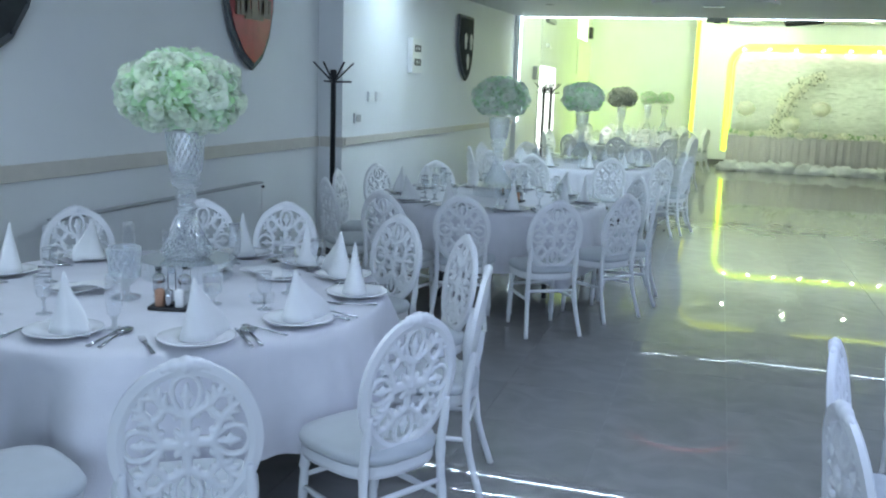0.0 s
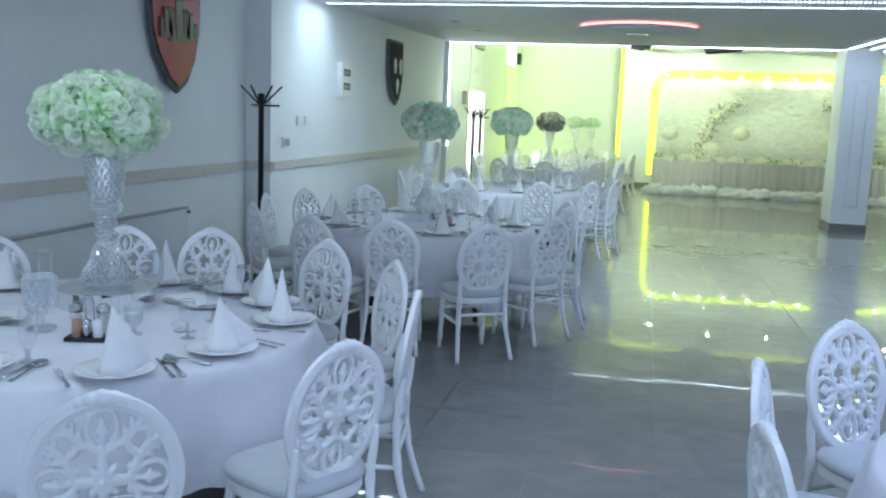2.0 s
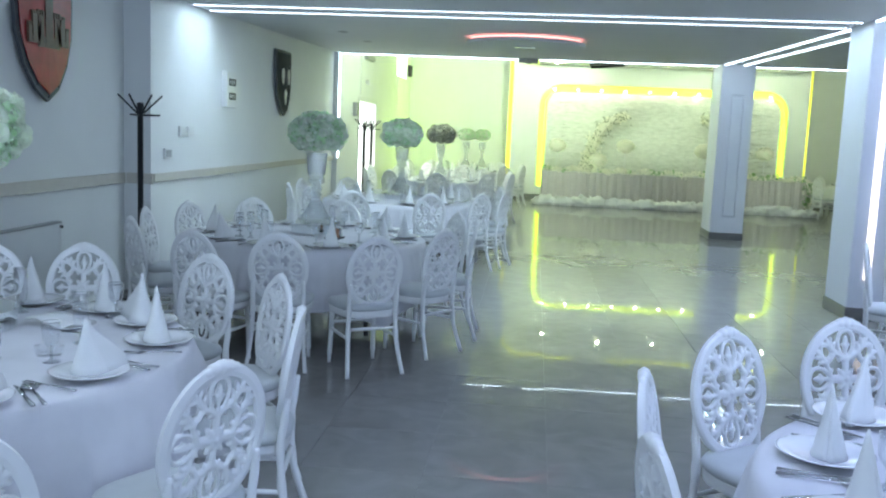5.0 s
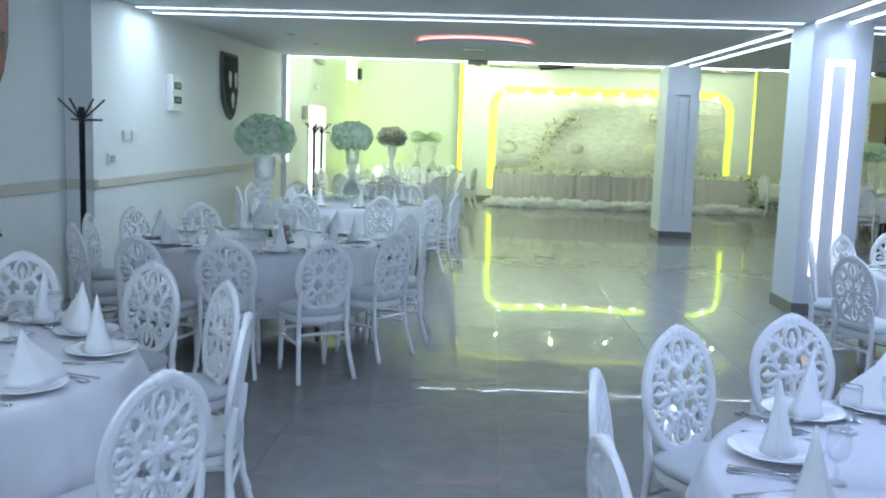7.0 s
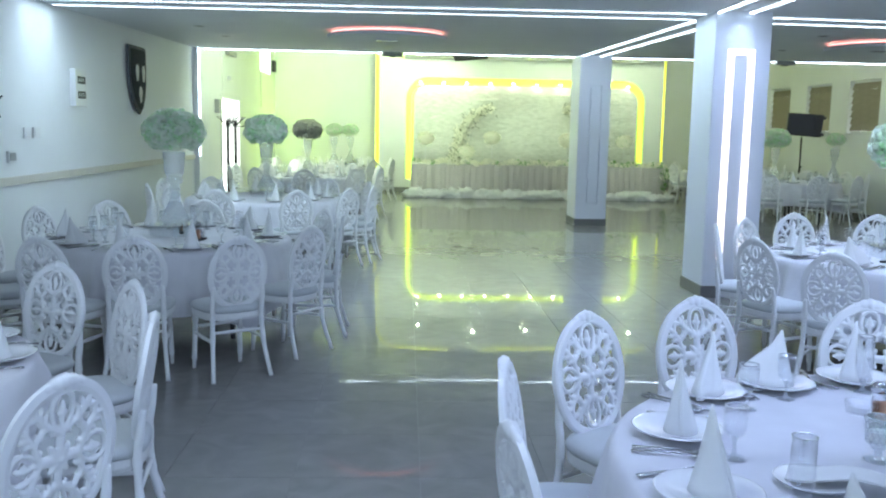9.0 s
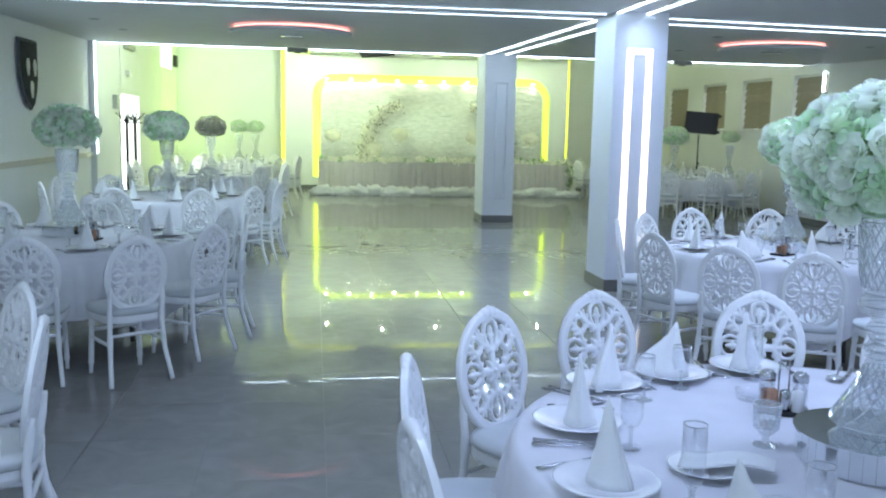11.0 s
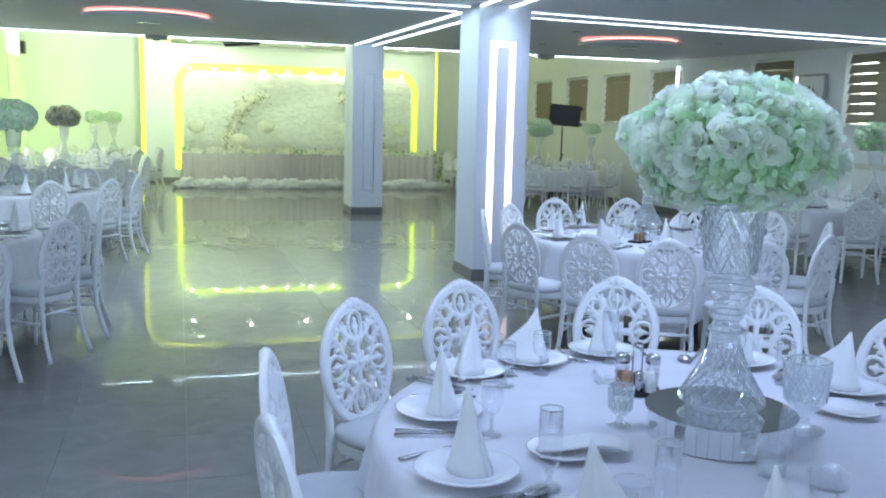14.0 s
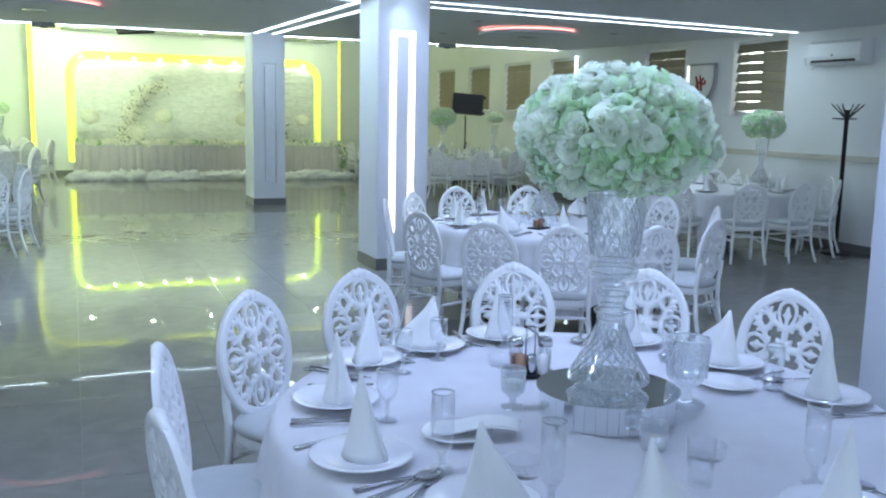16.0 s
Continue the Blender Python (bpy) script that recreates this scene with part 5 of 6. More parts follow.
sh = shield(XLR + 0.045, 6.70, 2.30, 0.41, 0.56, shield_red, shield_steel, 90, "red heraldic shield with a castle and a riveted steel rim")
for u_, w_, k_ in ((-0.20, -0.02, 0.50), (0.20, -0.02, 0.50), (0.0, 0.04, 0.90)):
    castle(sh, u_, w_, k_, shield_gold)
shield(XLR + 0.045, 3.85, 2.30, 0.42, 0.56, shield_dark, shield_steel, 90, "dark heraldic shield with a riveted steel rim")
sh = shield(XL + 0.045, 12.40, 2.21, 0.37, 0.45, shield_dark, shield_steel, 90, "dark heraldic shield with three pale charges")
for u_, w_ in ((-0.13, 0.12), (0.15, 0.12), (0.0, -0.16)):
    Geo().blob((u_, -0.034, w_), (0.075, 0.012, 0.09), 8, 5).blob((u_, -0.034, w_ - 0.09), (0.045, 0.012, 0.05), 8, 4).out("charge", shield_pale, sh, "pale raised heraldic charge")
sh = shield(XR - 0.075, 11.56, 2.18, 0.31, 0.32, white_plastic, grey_plastic, -90, "pale heraldic shield with a red beast on a lit white board")
g_ = Geo()
for pts_ in ([(-0.10, 0.12), (-0.06, 0.02), (-0.10, -0.08)], [(-0.06, 0.02), (0.02, 0.03), (0.09, 0.10)], [(0.0, 0.14), (0.02, 0.03), (0.05, -0.10)], [(0.02, 0.03), (0.11, 0.0), (0.13, 0.06)], [(-0.06, 0.02), (-0.02, -0.10)]):
    g_.tube(smooth_path([(u, -0.040, w) for u, w in pts_], 4), 0.018, 6, flat=0.5)
g_.out("beast_relief", shield_red, sh, "red rampant beast emblem")
bd = thing("shield_board", "white square backing board with a lit edge", "board")
slab("board", XR - 0.025, XR - 0.002, 11.40, 12.02, 2.10, 2.50, white_plastic, bd, bevel=0.004)
slab("light_sheet", XR - 0.030, XR - 0.026, 11.42, 12.0, 2.12, 2.48, board_glow, bd)

# radiator under the rail
rd = thing("radiator", "flat white panel radiator on the wall", "radiator")
slab("panel", XLR + 0.05, XLR + 0.10, 4.25, 6.78, 0.14, 0.78, radiator_paint, rd, bevel=0.008)
slab("top_grille", XLR + 0.04, XLR + 0.115, 4.24, 6.79, 0.781, 0.795, grey_plastic, rd, bevel=0.003)
Geo().tube([(XLR + 0.07, 6.83, 0.74), (XLR + 0.07, 6.83, 0.0)], 0.010, 8, axis=(1, 0, 0)).out("pipe", white_plastic, rd)
Geo().tube([(XLR + 0.03, 6.84, 0.745), (XLR + 0.09, 6.84, 0.745)], 0.012, 10, axis=(0, 0, 1)).out("valve", black_plastic, rd)
slab("bracket", XLR + 0.002, XLR + 0.049, 4.4, 4.44, 0.3, 0.7, grey_plastic, rd)
Geo().tube([(XLR + 0.06, 4.20, 0.74), (XLR + 0.15, 4.20, 0.74)], 0.028, 10, axis=(0, 0, 1)).out("thermostat", white_plastic, rd)

# fuse box, switches
fb = thing("fuse_box", "white surface-mounted fuse box with two windows", "fuse box")
slab("housing", XL + 0.001, XL + 0.065, 10.04, 10.38, 1.81, 2.22, white_plastic, fb, bevel=0.008)
for z_ in (1.90, 2.06):
    slab("cover_window", XL + 0.066, XL + 0.069, 10.10, 10.33, z_, z_ + 0.08, black_plastic, fb)
    for k_ in range(3):
        slab("breaker", XL + 0.0695, XL + 0.073, 10.13 + k_ * 0.06, 10.145 + k_ * 0.06, z_ + 0.02, z_ + 0.06, white_plastic, fb)
for y_, z_, l_, m_ in ((8.87, 1.53, "white light switch on the wall", white_plastic), (9.08, 1.53, "white light switch on the wall", white_plastic), (8.50, 1.31, "grey wall socket plate", grey_plastic)):
    sw = thing("wall_switch", l_, "switch", "wall switches")
    slab("plate", XL + 0.001, XL + 0.022, y_ - 0.085, y_ + 0.085, z_ - 0.052, z_ + 0.052, white_plastic, sw, bevel=0.003)
    slab("rocker", XL + 0.0221, XL + 0.027, y_ - 0.06, y_ + 0.06, z_ - 0.036, z_ + 0.036, m_, sw, bevel=0.002)
# alarm box, sensor, cable on the stage side wall
for y_, z_, w_, h_, l_, m_ in ((17.55, 2.0, 0.25, 0.26, "dark wall phone box", grey_plastic), (18.8, 2.59, 0.25, 0.10, "small white alarm siren", white_plastic), (18.9, 3.10, 0.8, 0.10, "pale emergency exit lamp box", grey_plastic), (24.9, 3.25, 0.3, 0.30, "small black wall loudspeaker", black_plastic)):
    bx = thing("wall_box", l_, "wall box")
    slab("housing", XL + 0.001, XL + 0.09, y_ - w_ / 2, y_ + w_ / 2, z_ - h_ / 2, z_ + h_ / 2, m_, bx, bevel=0.01)
cb = thing("wall_cable", "thin white cable conduit down the wall", "cable")
Geo().tube([(XL + 0.012, 18.15, 3.1), (XL + 0.012, 18.15, 2.3)], 0.012, 6, axis=(1, 0, 0)).out("conduit", white_plastic, cb)
Geo().tube([(XL + 0.012, 22.9, 2.95), (XL + 0.012, 22.9, 2.1)], 0.012, 6, axis=(1, 0, 0)).out("conduit", white_plastic, cb)

# air conditioner
ac = thing("air_conditioner", "white wall-mounted split air conditioner", "air conditioner")
prof_ = [(0.0, 2.67), (-0.16, 2.67), (-0.215, 2.63), (-0.225, 2.47), (-0.20, 2.39), (-0.12, 2.36), (0.0, 2.36)]
g_ = Geo()
for y_ in (8.40, 9.25):
    g_.add([(XR + u - 0.002, y_, w) for u, w in prof_], [])
n_ = len(prof_)
g_.f = [(i, i + 1, n_ + i + 1, n_ + i) for i in range(n_ - 1)] + [tuple(range(n_))[::-1], tuple(range(n_, 2 * n_))]
g_.out("casing", white_plastic, ac)
slab("louvre", XR - 0.228, XR - 0.19, 8.48, 9.18, 2.395, 2.425, black_plastic, ac)
slab("lens", XR - 0.229, XR - 0.222, 8.82, 8.85, 2.47, 2.49, black_plastic, ac)
Geo().tube(smooth_path([(XR - 0.05, 9.22, 2.42), (XR - 0.03, 9.36, 2.34), (XR - 0.02, 9.48, 2.38), (XR - 0.02, 9.50, 2.48)], 5), 0.012, 6, axis=(1, 0, 0)).out("pipe", white_plastic, ac)

# loudspeaker on its stand
ls = thing("speaker_stand", "black tripod stand for a loudspeaker", "speaker stand", "", pose(8.32, 18.6, 0))
Geo().tube([(0, 0, 0.75), (0, 0, 1.62)], 0.017, 10, axis=(1, 0, 0)).out("pole", black_metal, ls)
Geo().tube([(0, 0, 0.45), (0, 0, 0.95)], 0.024, 10, axis=(1, 0, 0)).out("tube", black_metal, ls)
Geo().blob((0.03, 0, 1.0), 0.025, 8, 5).out("knob", black_plastic, ls)
for k in range(3):
    a_ = radians(120 * k + 20)
    Geo().tube([(0.02 * math.cos(a_), 0.02 * math.sin(a_), 0.75), (0.5 * math.cos(a_), 0.5 * math.sin(a_), 0.02)], 0.014, 8, axis=(-math.sin(a_), math.cos(a_), 0)).out("leg", black_metal, ls)
sp = thing("loudspeaker", "black loudspeaker cabinet with a metal grille", "loudspeaker", "", pose(8.32, 18.55, 1.645, 0, 4, -20))
slab("cabinet", -0.34, 0.34, -0.20, 0.20, 0, 0.46, black_plastic, sp, bevel=0.02)
slab("grille", -0.32, 0.20, -0.212, -0.201, 0.02, 0.44, black_metal, sp, bevel=0.005)
for z_ in (0.06, 0.40):
    slab("handle", 0.341, 0.40, -0.08, 0.08, z_ - 0.03, z_ + 0.03, black_plastic, sp, bevel=0.01)
tv = thing("hanging_screen", "black flat screen hung from the ceiling", "screen", "", pose(1.36, 19.0, 3.12, -48, -6, 12))
slab("panel", -0.36, 0.36, -0.03, 0.03, -0.02, 0.66, black_plastic, tv, bevel=0.008)
tv_ = tv.matrix_basis.inverted()
Geo().tube([tv_ @ Vector((1.40, 19.22, 3.34)), tv_ @ Vector((1.40, 19.22, ZS))], 0.02, 8, axis=(1, 0, 0)).out("arm", black_metal, tv)

# ---- the stage: cladding, light frame, head table and its flowers ----


def round_rect(x0, x1, z0, z1, r, n=10):
    pts = []
    for cx, cz, a0 in ((x1 - r, z1 - r, 0), (x0 + r, z1 - r, 90)):
        pts += [(cx + r * math.cos(radians(a0 + 90 * i / n)), cz + r * math.sin(radians(a0 + 90 * i / n))) for i in range(n + 1)]
    return [(x1, z0)] + pts + [(x0, z0)]


FX0, FX1, FZ0, FZ1 = 0.06, 6.26, 0.32, 2.93
pan = thing("stone_panel", "white split-face stone wall panel with rounded top corners", "wall panel", "", None, "structure")
o_ = round_rect(FX0 + 0.10, FX1 - 0.10, FZ0, FZ1 - 0.10, 0.42)
n_ = len(o_)
Geo().add([(x, YF - 0.055, z) for x, z in o_] + [(x, YF - 0.002, z) for x, z in o_], [tuple(range(n_)), *[(i, i + n_, (i + 1) % n_ + n_, (i + 1) % n_) for i in range(n_)]]).out("cladding", stone_mat, pan)
# ledges of stone standing proud
rs_ = random.Random(4)
g_ = Geo()
for k in range(240):
    x_, z_ = rs_.uniform(FX0 + 0.35, FX1 - 0.35), rs_.uniform(0.75, FZ1 - 0.35)
    w_ = rs_.uniform(0.10, 0.42)
    x1_ = min(x_ + w_, FX1 - 0.2)
    h_ = rs_.uniform(0.015, 0.05)
    d_ = rs_.uniform(0.008, 0.030)
    g_.add([(x_, YF - 0.055, z_), (x1_, YF - 0.055, z_ + 0.012), (x1_ - 0.03, YF - 0.055, z_ + h_), (x_ + 0.02, YF - 0.055, z_ + h_ * 1.1), (x_ + 0.03, YF - 0.055 - d_, z_ + h_ * 0.35), (x1_ - 0.05, YF - 0.055 - d_ * 0.8, z_ + h_ * 0.45)], [(0, 1, 5, 4), (4, 5, 2, 3), (0, 4, 3), (1, 2, 5)])
tagged(g_.out("stone_ledges", stone_mat, pan), kind="stuff")
lf = thing("light_frame", "yellow-green glowing light line round the stone panel", "light strip")
a_, b_2 = round_rect(FX0, FX1, FZ0, FZ1, 0.52), round_rect(FX0 + 0.085, FX1 - 0.105, FZ0, FZ1 - 0.105, 0.415)
n_ = len(a_)
Geo().add([(x, YF - 0.02, z) for x, z in a_] + [(x, YF - 0.02, z) for x, z in b_2], [(i, i + 1, i + 1 + n_, i + n_) for i in range(n_ - 1)]).out("lamp_line", led_lime, lf)
# soft light spill on both sides of the line, put in as dim emissive bands
for e0_, e1_ in ((-0.055, 0.0), (0.098, 0.15)):
    a_, b_2 = round_rect(FX0 + e0_, FX1 - e0_, FZ0, FZ1 - e0_, 0.52 - e0_), round_rect(FX0 + e1_, FX1 - e1_, FZ0, FZ1 - e1_, 0.52 - e1_)
    y_ = YF - (0.012 if e0_ < 0 else 0.060)
    Geo().add([(x, y_, z) for x, z in a_] + [(x, y_, z) for x, z in b_2], [(i, i + 1, i + 1 + n_, i + n_) for i in range(n_ - 1)]).out("diffuser", led_soft, lf, "soft spill of the light line put in as a dim glowing band")
for x_ in (0.37, 0.98, 1.58, 2.19, 2.80, 3.42, 4.03, 4.63, 5.22, 5.82):
    sl = thing("spot_lamp", "small bright spotlight at the top of the panel", "spotlight", "spotlights over the stone panel")
    Geo().lathe([(0.0, 0.0), (0.045, 0.0), (0.05, 0.02), (0.03, 0.05), (0.0, 0.055)], 14).out("housing", white_plastic, sl)
    Geo().lathe([(0.0, -0.006), (0.034, -0.004), (0.036, -0.001), (0.0, -0.001)], 14).out("lens", spot_glow, sl)
    sl.matrix_basis = pose(x_, YF - 0.12, FZ1 - 0.09, -8, 0, 0)
    data_ = bpy.data.lights.new("panel_spot", "POINT")
    data_.energy, data_.color, data_.shadow_soft_size = 2.0, (1.0, 1.0, 0.66), 0.02
    new("panel_spot", data_).location = (x_, YF - 0.135, FZ1 - 0.125)
# glowing edges of the projecting block
for x_, w_, p_, rz_ in ((-0.72, 2.2, 84, 90), (6.82, 2.2, 9, -90)):
    es = thing("edge_light", "yellow light line up the edge of the wall block", "light strip")
    slab("lamp_line", x_ - 0.03, x_ + 0.03, YF + 0.02, YF + 0.10, 0.1, 3.72, led_yellow, es)
    # the wide soft glow on the walls is put in as a dim emissive slab
    slab("diffuser", x_ - 0.075, x_ + 0.019, YF + 0.102, YF + 0.13, 0.1, 3.72, led_cove, es, "yellow spill of the light line put in as a dim glowing slab")
    area("edge_glow", x_ + (-0.03 if x_ < 0 else 0.03), YF + 0.06, 1.85, 0.04, 3.4, p_, LIME if x_ < 0 else (1.0, 0.85, 0.25), 90, 0, rz_)
# dropped soffit over the panel with pairs of downlights
SZ = 3.46
sf = thing("stage_soffit", "pale dropped soffit with recessed spotlights over the head table", "soffit", "", None, "structure")
slab("soffit_box", -0.06, 6.50, 21.55, YF - 0.003, SZ, SZ + 0.16, ceiling_paint, sf)
# the end face is only lit lime; that light is put in as emission
slab("soffit_end", -0.075, -0.062, 21.6, YF - 0.02, SZ + 0.01, SZ + 0.15, led_lime, sf, "soffit end face with its lime light put in as glow")
for x_, ys_ in ((0.38, (22.75,)), (1.75, (22.65, 22.0)), (3.12, (22.95, 22.2)), (5.80, (23.0, 22.25))):
    for y_ in ys_:
        dl = thing("downlight", "small bright recessed ceiling spotlight", "downlight", "stage ceiling spots")
        Geo().lathe([(0.040, 0.0), (0.055, -0.004), (0.07, 0.0)], 18).out("rim", steel, dl)
        Geo().cap(0.045, -0.002, 18, False).out("lens", spot_glow, dl)
        dl.matrix_basis = pose(x_, y_, SZ - 0.002)
# glowing line round the top of the projecting block
cv = thing("cove_light", "dim yellow cove light line round the top of the wall block", "light strip")
c_ = round_rect(-0.72, 6.80, 3.70, 4.29, 0.58, 12)
Geo().tube([(x, YF - 0.03, z) for x, z in c_], 0.028, 6, axis=(0, 1, 0)).out("lamp_line", led_top, cv)


def spot(x, y, z, power, colour, size=0.05):
    data = bpy.data.lights.new("spot_bulb", "POINT")
    data.energy, data.color, data.shadow_soft_size = power, colour, size
    new("spot_bulb", data).location = (x, y, z)


for x_, y_ in ((0.38, 22.75), (1.75, 22.0), (3.12, 22.2), (5.80, 22.25)):
    spot(x_, y_, SZ - 0.035, 16, (0.79, 1.0, 0.60), 0.025)
# unseen fill lamps added behind the step of the ceiling, aimed at the panel wall
for x_, p_ in ((0.3, 76), (5.3, 46)):
    area("stage_flood", x_, 16.25, 3.62, 0.5, 0.12, p_, (0.78, 1.0, 0.66), 91, 0, 0, spread=72)
# added fill lamps without fixtures, brightening the side tables and walls
for y_ in (16.6, 18.0):
    spot(-1.9, y_, 3.67, 64, (0.80, 1.0, 0.70), 0.025)
spot(7.6, 17.6, 3.67, 13, (1.0, 0.98, 0.80))

# head table with a pleated skirt
HX0, HX1, HY0, HY1, HZ = 0.16, 6.35, 21.75, 22.45, 0.80
ht = thing("head_table", "long head table with a pleated pale skirt", "table")
slab("tabletop", HX0, HX1, HY0, HY1, HZ - 0.03, HZ, linen, ht)
pts_ = []
n_ = 420
for i in range(n_ + 1):
    x = HX0 + (HX1 - HX0) * i / n_
    w = 0.012 * math.sin(i * 0.52 + math.sin(i * 0.07)) + 0.010 * math.sin(i * 0.19 + 1) + 0.004 * math.sin(i * 1.3)
    pts_.append((x, w))
g_ = Geo()
g_.add([(x, HY0 - 0.012 + w * 0.3, HZ - 0.002) for x, w in pts_] + [(x, HY0 - 0.03 + w, HZ - 0.35) for x, w in pts_] + [(x, HY0 - 0.05 + w * 1.3, 0.02) for x, w in pts_], [(r * (n_ + 1) + i, r * (n_ + 1) + i + 1, (r + 1) * (n_ + 1) + i + 1, (r + 1) * (n_ + 1) + i) for r in range(2) for i in range(n_)])
g_.out("skirt", skirt_fabric, ht, "pale pink-beige pleated skirt", True)
for x_ in (HX0, HX1):
    slab("skirt_end", x_ - 0.012, x_ + 0.012, HY0, HY1, 0.02, HZ - 0.004, skirt_fabric, ht)

# gauzy cloud of tulle along the floor
tl = thing("tulle_garland", "crumpled white tulle heaped along the skirt", "tulle", "", None, "stuff")
g_ = Geo()
for k in range(64):
    x_ = HX0 - 0.1 + (HX1 - HX0 + 0.25) * (k + rs_.uniform(-0.3, 0.3)) / 63
    r_ = rs_.uniform(0.09, 0.17)
    s_ = Geo().blob((0, 0, 0), (r_ * 1.3, r_ * 0.9, r_ * 0.85), 14, 9)
    for p in s_.v:
        q = noise.noise(p * 11 + Vector((k * 3.1, 0, 0)))
        p *= 1 + 0.75 * q + 0.3 * noise.noise(p * 30)
    g_.add(s_.v, s_.f, pose(x_, HY0 - 0.18 + rs_.uniform(-0.06, 0.06), r_ * 0.62))
g_.out("tulle", tulle, tl, "", True)


def bloom_heap(g, c, r, rnd, count=9, petals=5):
    """A small heap of petals round c."""
    for _ in range(count):
        d = Vector((rnd.gauss(0, 1), rnd.gauss(0, 1), rnd.gauss(0, 1))).normalized()
        m = Matrix.Translation(Vector(c) + d * r * rnd.uniform(0.6, 1.0)) @ d.to_track_quat("Z", "Y").to_matrix().to_4x4()
        e = r * rnd.uniform(0.45, 0.75)
        for b in range(petals):
            a = b * 2 * math.pi / petals
            c_, s_ = math.cos(a), math.sin(a)
            quad = [(0, 0, 0), (0.6 * e, 0.35 * e, 0.2 * e), (e, 0, 0.3 * e), (0.6 * e, -0.35 * e, 0.2 * e)]
            g.add([(x * c_ - y * s_, x * s_ + y * c_, z) for x, y, z in quad], [(0, 1, 2), (0, 2, 3)], m)


rf_ = random.Random(9)
gd = thing("flower_garland", "cream and green flower garland along the head table", "flowers", "", None, "stuff")
g_, lv_ = Geo(), Geo()
for k in range(190):
    x_ = HX0 + (HX1 - HX0) * k / 189
    c_ = (x_, HY0 + 0.05 + rf_.gauss(0, 0.05), HZ + 0.03 + rf_.uniform(0, 0.05) + 0.035 * math.sin(k * 0.35))
    bloom_heap(lv_ if rf_.random() < 0.12 else g_, c_, rf_.uniform(0.045, 0.075), rf_, 7)
for k in range(70):
    c_ = (HX1 + 0.02 + rf_.gauss(0, 0.07), HY0 + rf_.uniform(-0.12, 0.1), rf_.uniform(0.05, 0.85))
    bloom_heap(lv_ if rf_.random() < 0.3 else g_, c_, rf_.uniform(0.04, 0.07), rf_, 6)
g_.out("blooms", cream_bloom, gd)
lv_.out("leaves", leaf_green, gd)


def crescent(cx, flip):
    t = thing("flower_crescent", "tall crescent arch covered in cream blossoms", "flower arch", "flower crescents")
    pts = smooth_path([(0.0, 0, 0.80), (0.03, 0, 1.15), (0.12, 0, 1.50), (0.31, 0, 1.86), (0.56, 0, 2.09), (0.86, 0, 2.20)], 10)
    pts = [Vector((flip * p.x, p.y, p.z)) for p in pts]
    k = len(pts)
    Geo().tube(pts, 0.02, 6).out("frame", black_metal, t)
    Geo().tube([(0, 0, 0.8), (0, 0.0, 0.0)], 0.02, 6, axis=(1, 0, 0)).out("foot", black_metal, t)
    g, l = Geo(), Geo()
    g.tube(pts, [0.15 * (1 - 0.35 * i / k) for i in range(k)], 8)
    for i, p in enumerate(pts):
        s = i / (k - 1)
        th = 0.29 * (1 - 0.38 * s)
        for _ in range(13):
            c = p + Vector((rf_.gauss(0, th * 0.30), rf_.gauss(0, th * 0.3), rf_.gauss(0, th * 0.26)))
            bloom_heap(g, c, rf_.uniform(0.03, 0.05), rf_, 5)
            # dark tufts: leaves, and the shade in the gaps put in as colour
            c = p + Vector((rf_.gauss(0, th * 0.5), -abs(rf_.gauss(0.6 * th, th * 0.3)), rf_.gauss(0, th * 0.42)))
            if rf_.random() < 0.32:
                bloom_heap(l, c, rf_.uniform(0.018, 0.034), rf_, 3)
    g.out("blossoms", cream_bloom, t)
    l.out("leaves", dark_leaf, t, "dark leaves and painted shade of the gaps between blossoms")
    t.matrix_basis = pose(cx, 22.95, 0)


crescent(1.30, 1)
crescent(4.95, -1)


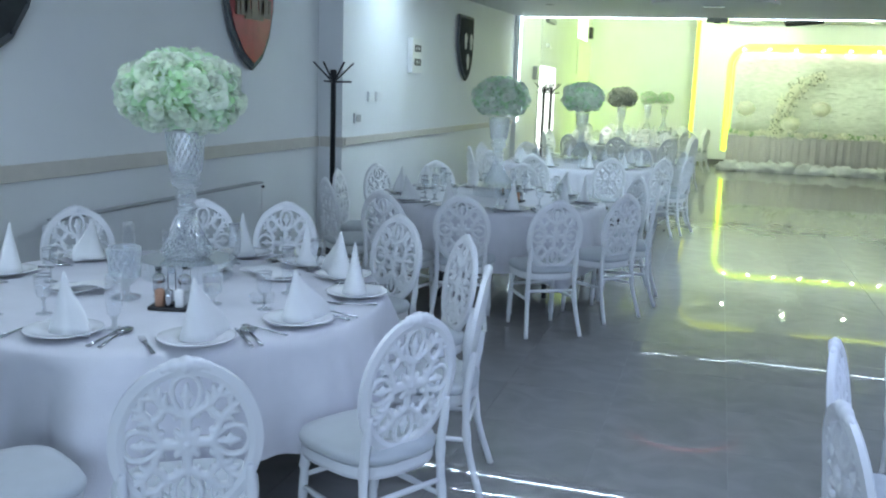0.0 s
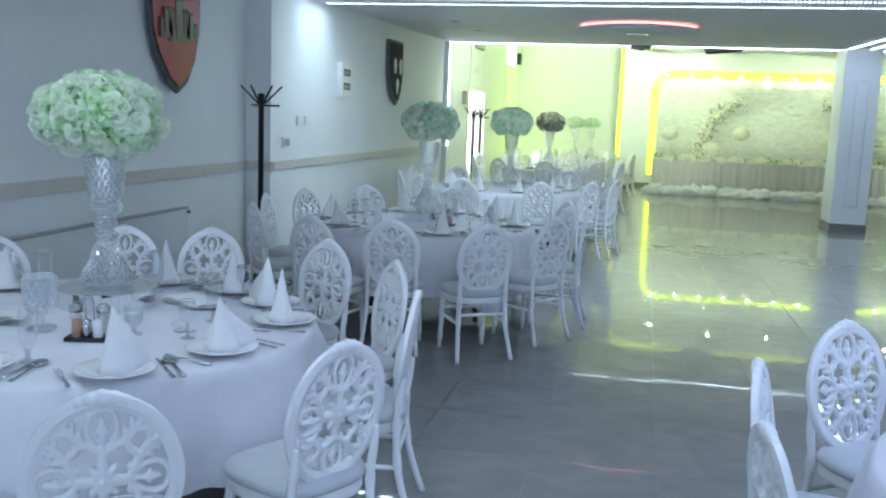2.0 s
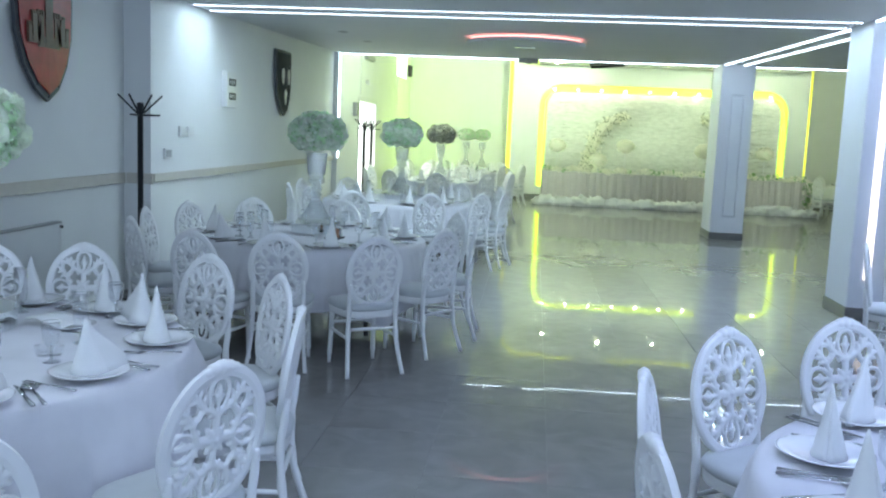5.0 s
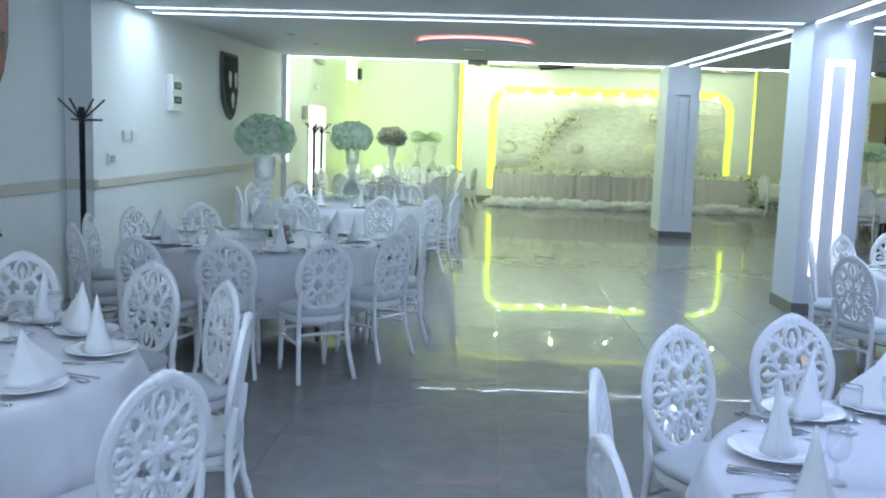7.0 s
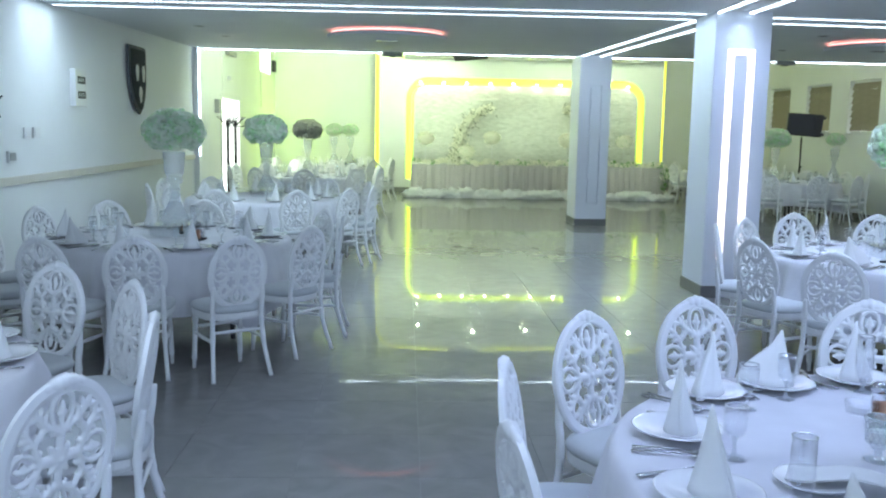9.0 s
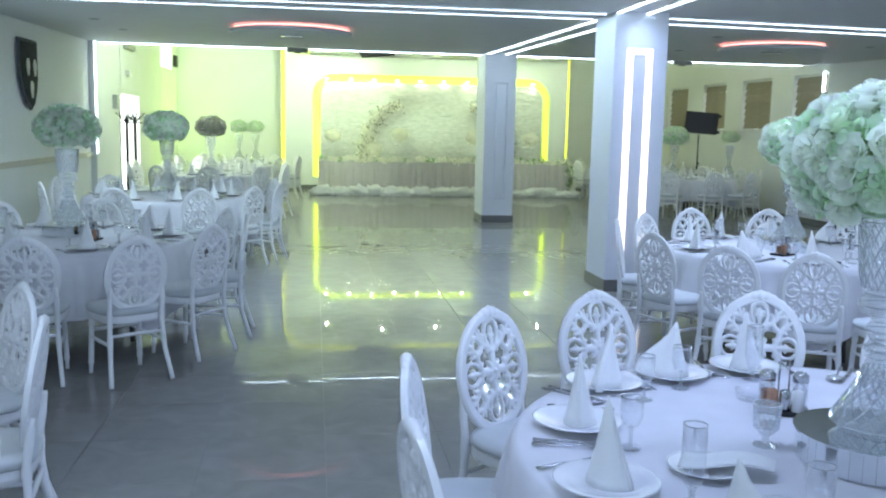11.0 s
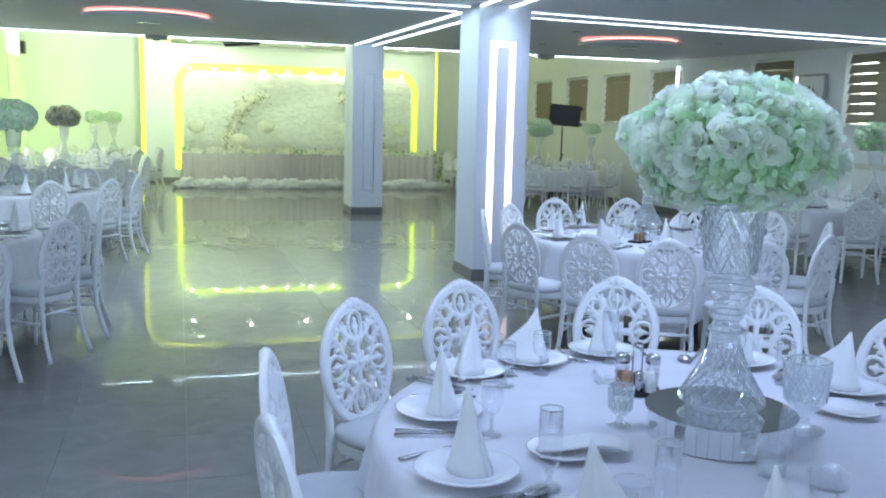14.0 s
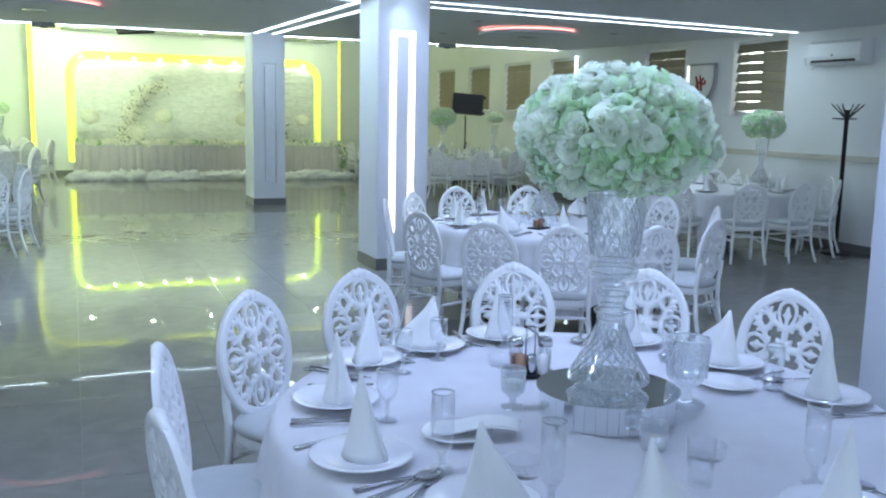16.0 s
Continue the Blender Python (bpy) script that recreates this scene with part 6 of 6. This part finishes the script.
def pom(x, y, z, r, material=None, stand=True):
    t = thing("flower_pomander", "round cream flower ball on a slim stand", "flowers", "stage flower balls")
    g = Geo().blob((0, 0, 0), (r * 0.93, r * 0.93, r * 0.72), 18, 12)
    for i in range(70):
        zz = 1 - 2 * (i + 0.5) / 70
        a, q = i * 2.39996, math.sqrt(1 - zz * zz)
        bloom_heap(g, (r * 0.88 * q * math.cos(a), r * 0.8 * q * math.sin(a), r * 0.66 * zz), 0.040, rf_, 5)
    g.out("flower_head", material or cream_bloom, t)
    d = Geo()
    for i in range(46):
        zz, a = rf_.uniform(-0.95, 0.95), rf_.uniform(0, 6.28)
        q = math.sqrt(1 - zz * zz)
        bloom_heap(d, (r * 0.93 * q * math.cos(a), r * 0.90 * q * math.sin(a), r * 0.74 * zz), 0.018, rf_, 2)
    d.out("leaves", leaf_green, t)
    Geo().tube([(0, 0, -z + HZ), (0, 0, 0)], 0.014, 8, axis=(1, 0, 0)).out("stem", white_plastic, t)
    Geo().lathe([(0.0, -z + HZ), (0.07, -z + HZ), (0.07, -z + HZ + 0.01), (0.0, -z + HZ + 0.012)], 18).out("foot", white_plastic, t)
    t.matrix_basis = pose(x, y, z)


pom(2.14, 22.2, 1.46, 0.22)
pom(1.50, 22.2, 1.10, 0.23)
pom(0.50, 22.2, 1.42, 0.22, cream_bloom)
pom(4.02, 22.2, 1.42, 0.24)
pom(5.45, 22.2, 1.42, 0.22)

# ---- the polished tile floor ----
slab_ = setting(slab("floor", XLR - 0.2, XR + 0.25, YB - 0.2, YR + 0.2, -0.12, -0.003, grout), "grey polished stoneware tile floor with thin dark joints", "floor")
PITCH = 0.60
ox_, oy_ = -0.50, 4.08
tile_me = bpy.data.meshes.new("tile")
h_ = PITCH / 2 - 0.0009
tile_me.from_pydata([(-h_, -h_, -0.003), (h_, -h_, -0.003), (h_, h_, -0.003), (-h_, h_, -0.003), (-h_ + 0.0002, -h_ + 0.0002, 0), (h_ - 0.0002, -h_ + 0.0002, 0), (h_ - 0.0002, h_ - 0.0002, 0), (-h_ + 0.0002, h_ - 0.0002, 0)], [], [(4, 5, 6, 7), (0, 1, 5, 4), (1, 2, 6, 5), (2, 3, 7, 6), (3, 0, 4, 7)])
tile_me.materials.append(tile_mat)
near, rest, rt_ = 0, Geo(), random.Random(31)
for j in range(-14, 37):
    for i in range(-7, 18):
        cx, cy = ox_ + (i + 0.5) * PITCH, oy_ + (j + 0.5) * PITCH
        if cx < XLR - 0.3 or cx > XR + 0.3 or cy > YR + 0.3:
            continue
        if -2.6 < cx < 4.6 and 2.2 < cy < 16.5 and near < 300:
            t_ = new("tile", tile_me)
            t_.parent = slab_
            t_.matrix_basis = pose(cx, cy, 0, rt_.gauss(0, 0.035), rt_.gauss(0, 0.035))
            near += 1
        else:
            tu_, tv_ = rt_.gauss(0, 0.0002), rt_.gauss(0, 0.0002)
            rest.add([(cx + u * h_, cy + v * h_, u * tu_ + v * tv_) for u, v in ((-1, -1), (1, -1), (1, 1), (-1, 1))], [(0, 1, 2, 3)])
tagged(rest.out("tiles", tile_mat, slab_), kind="stuff")
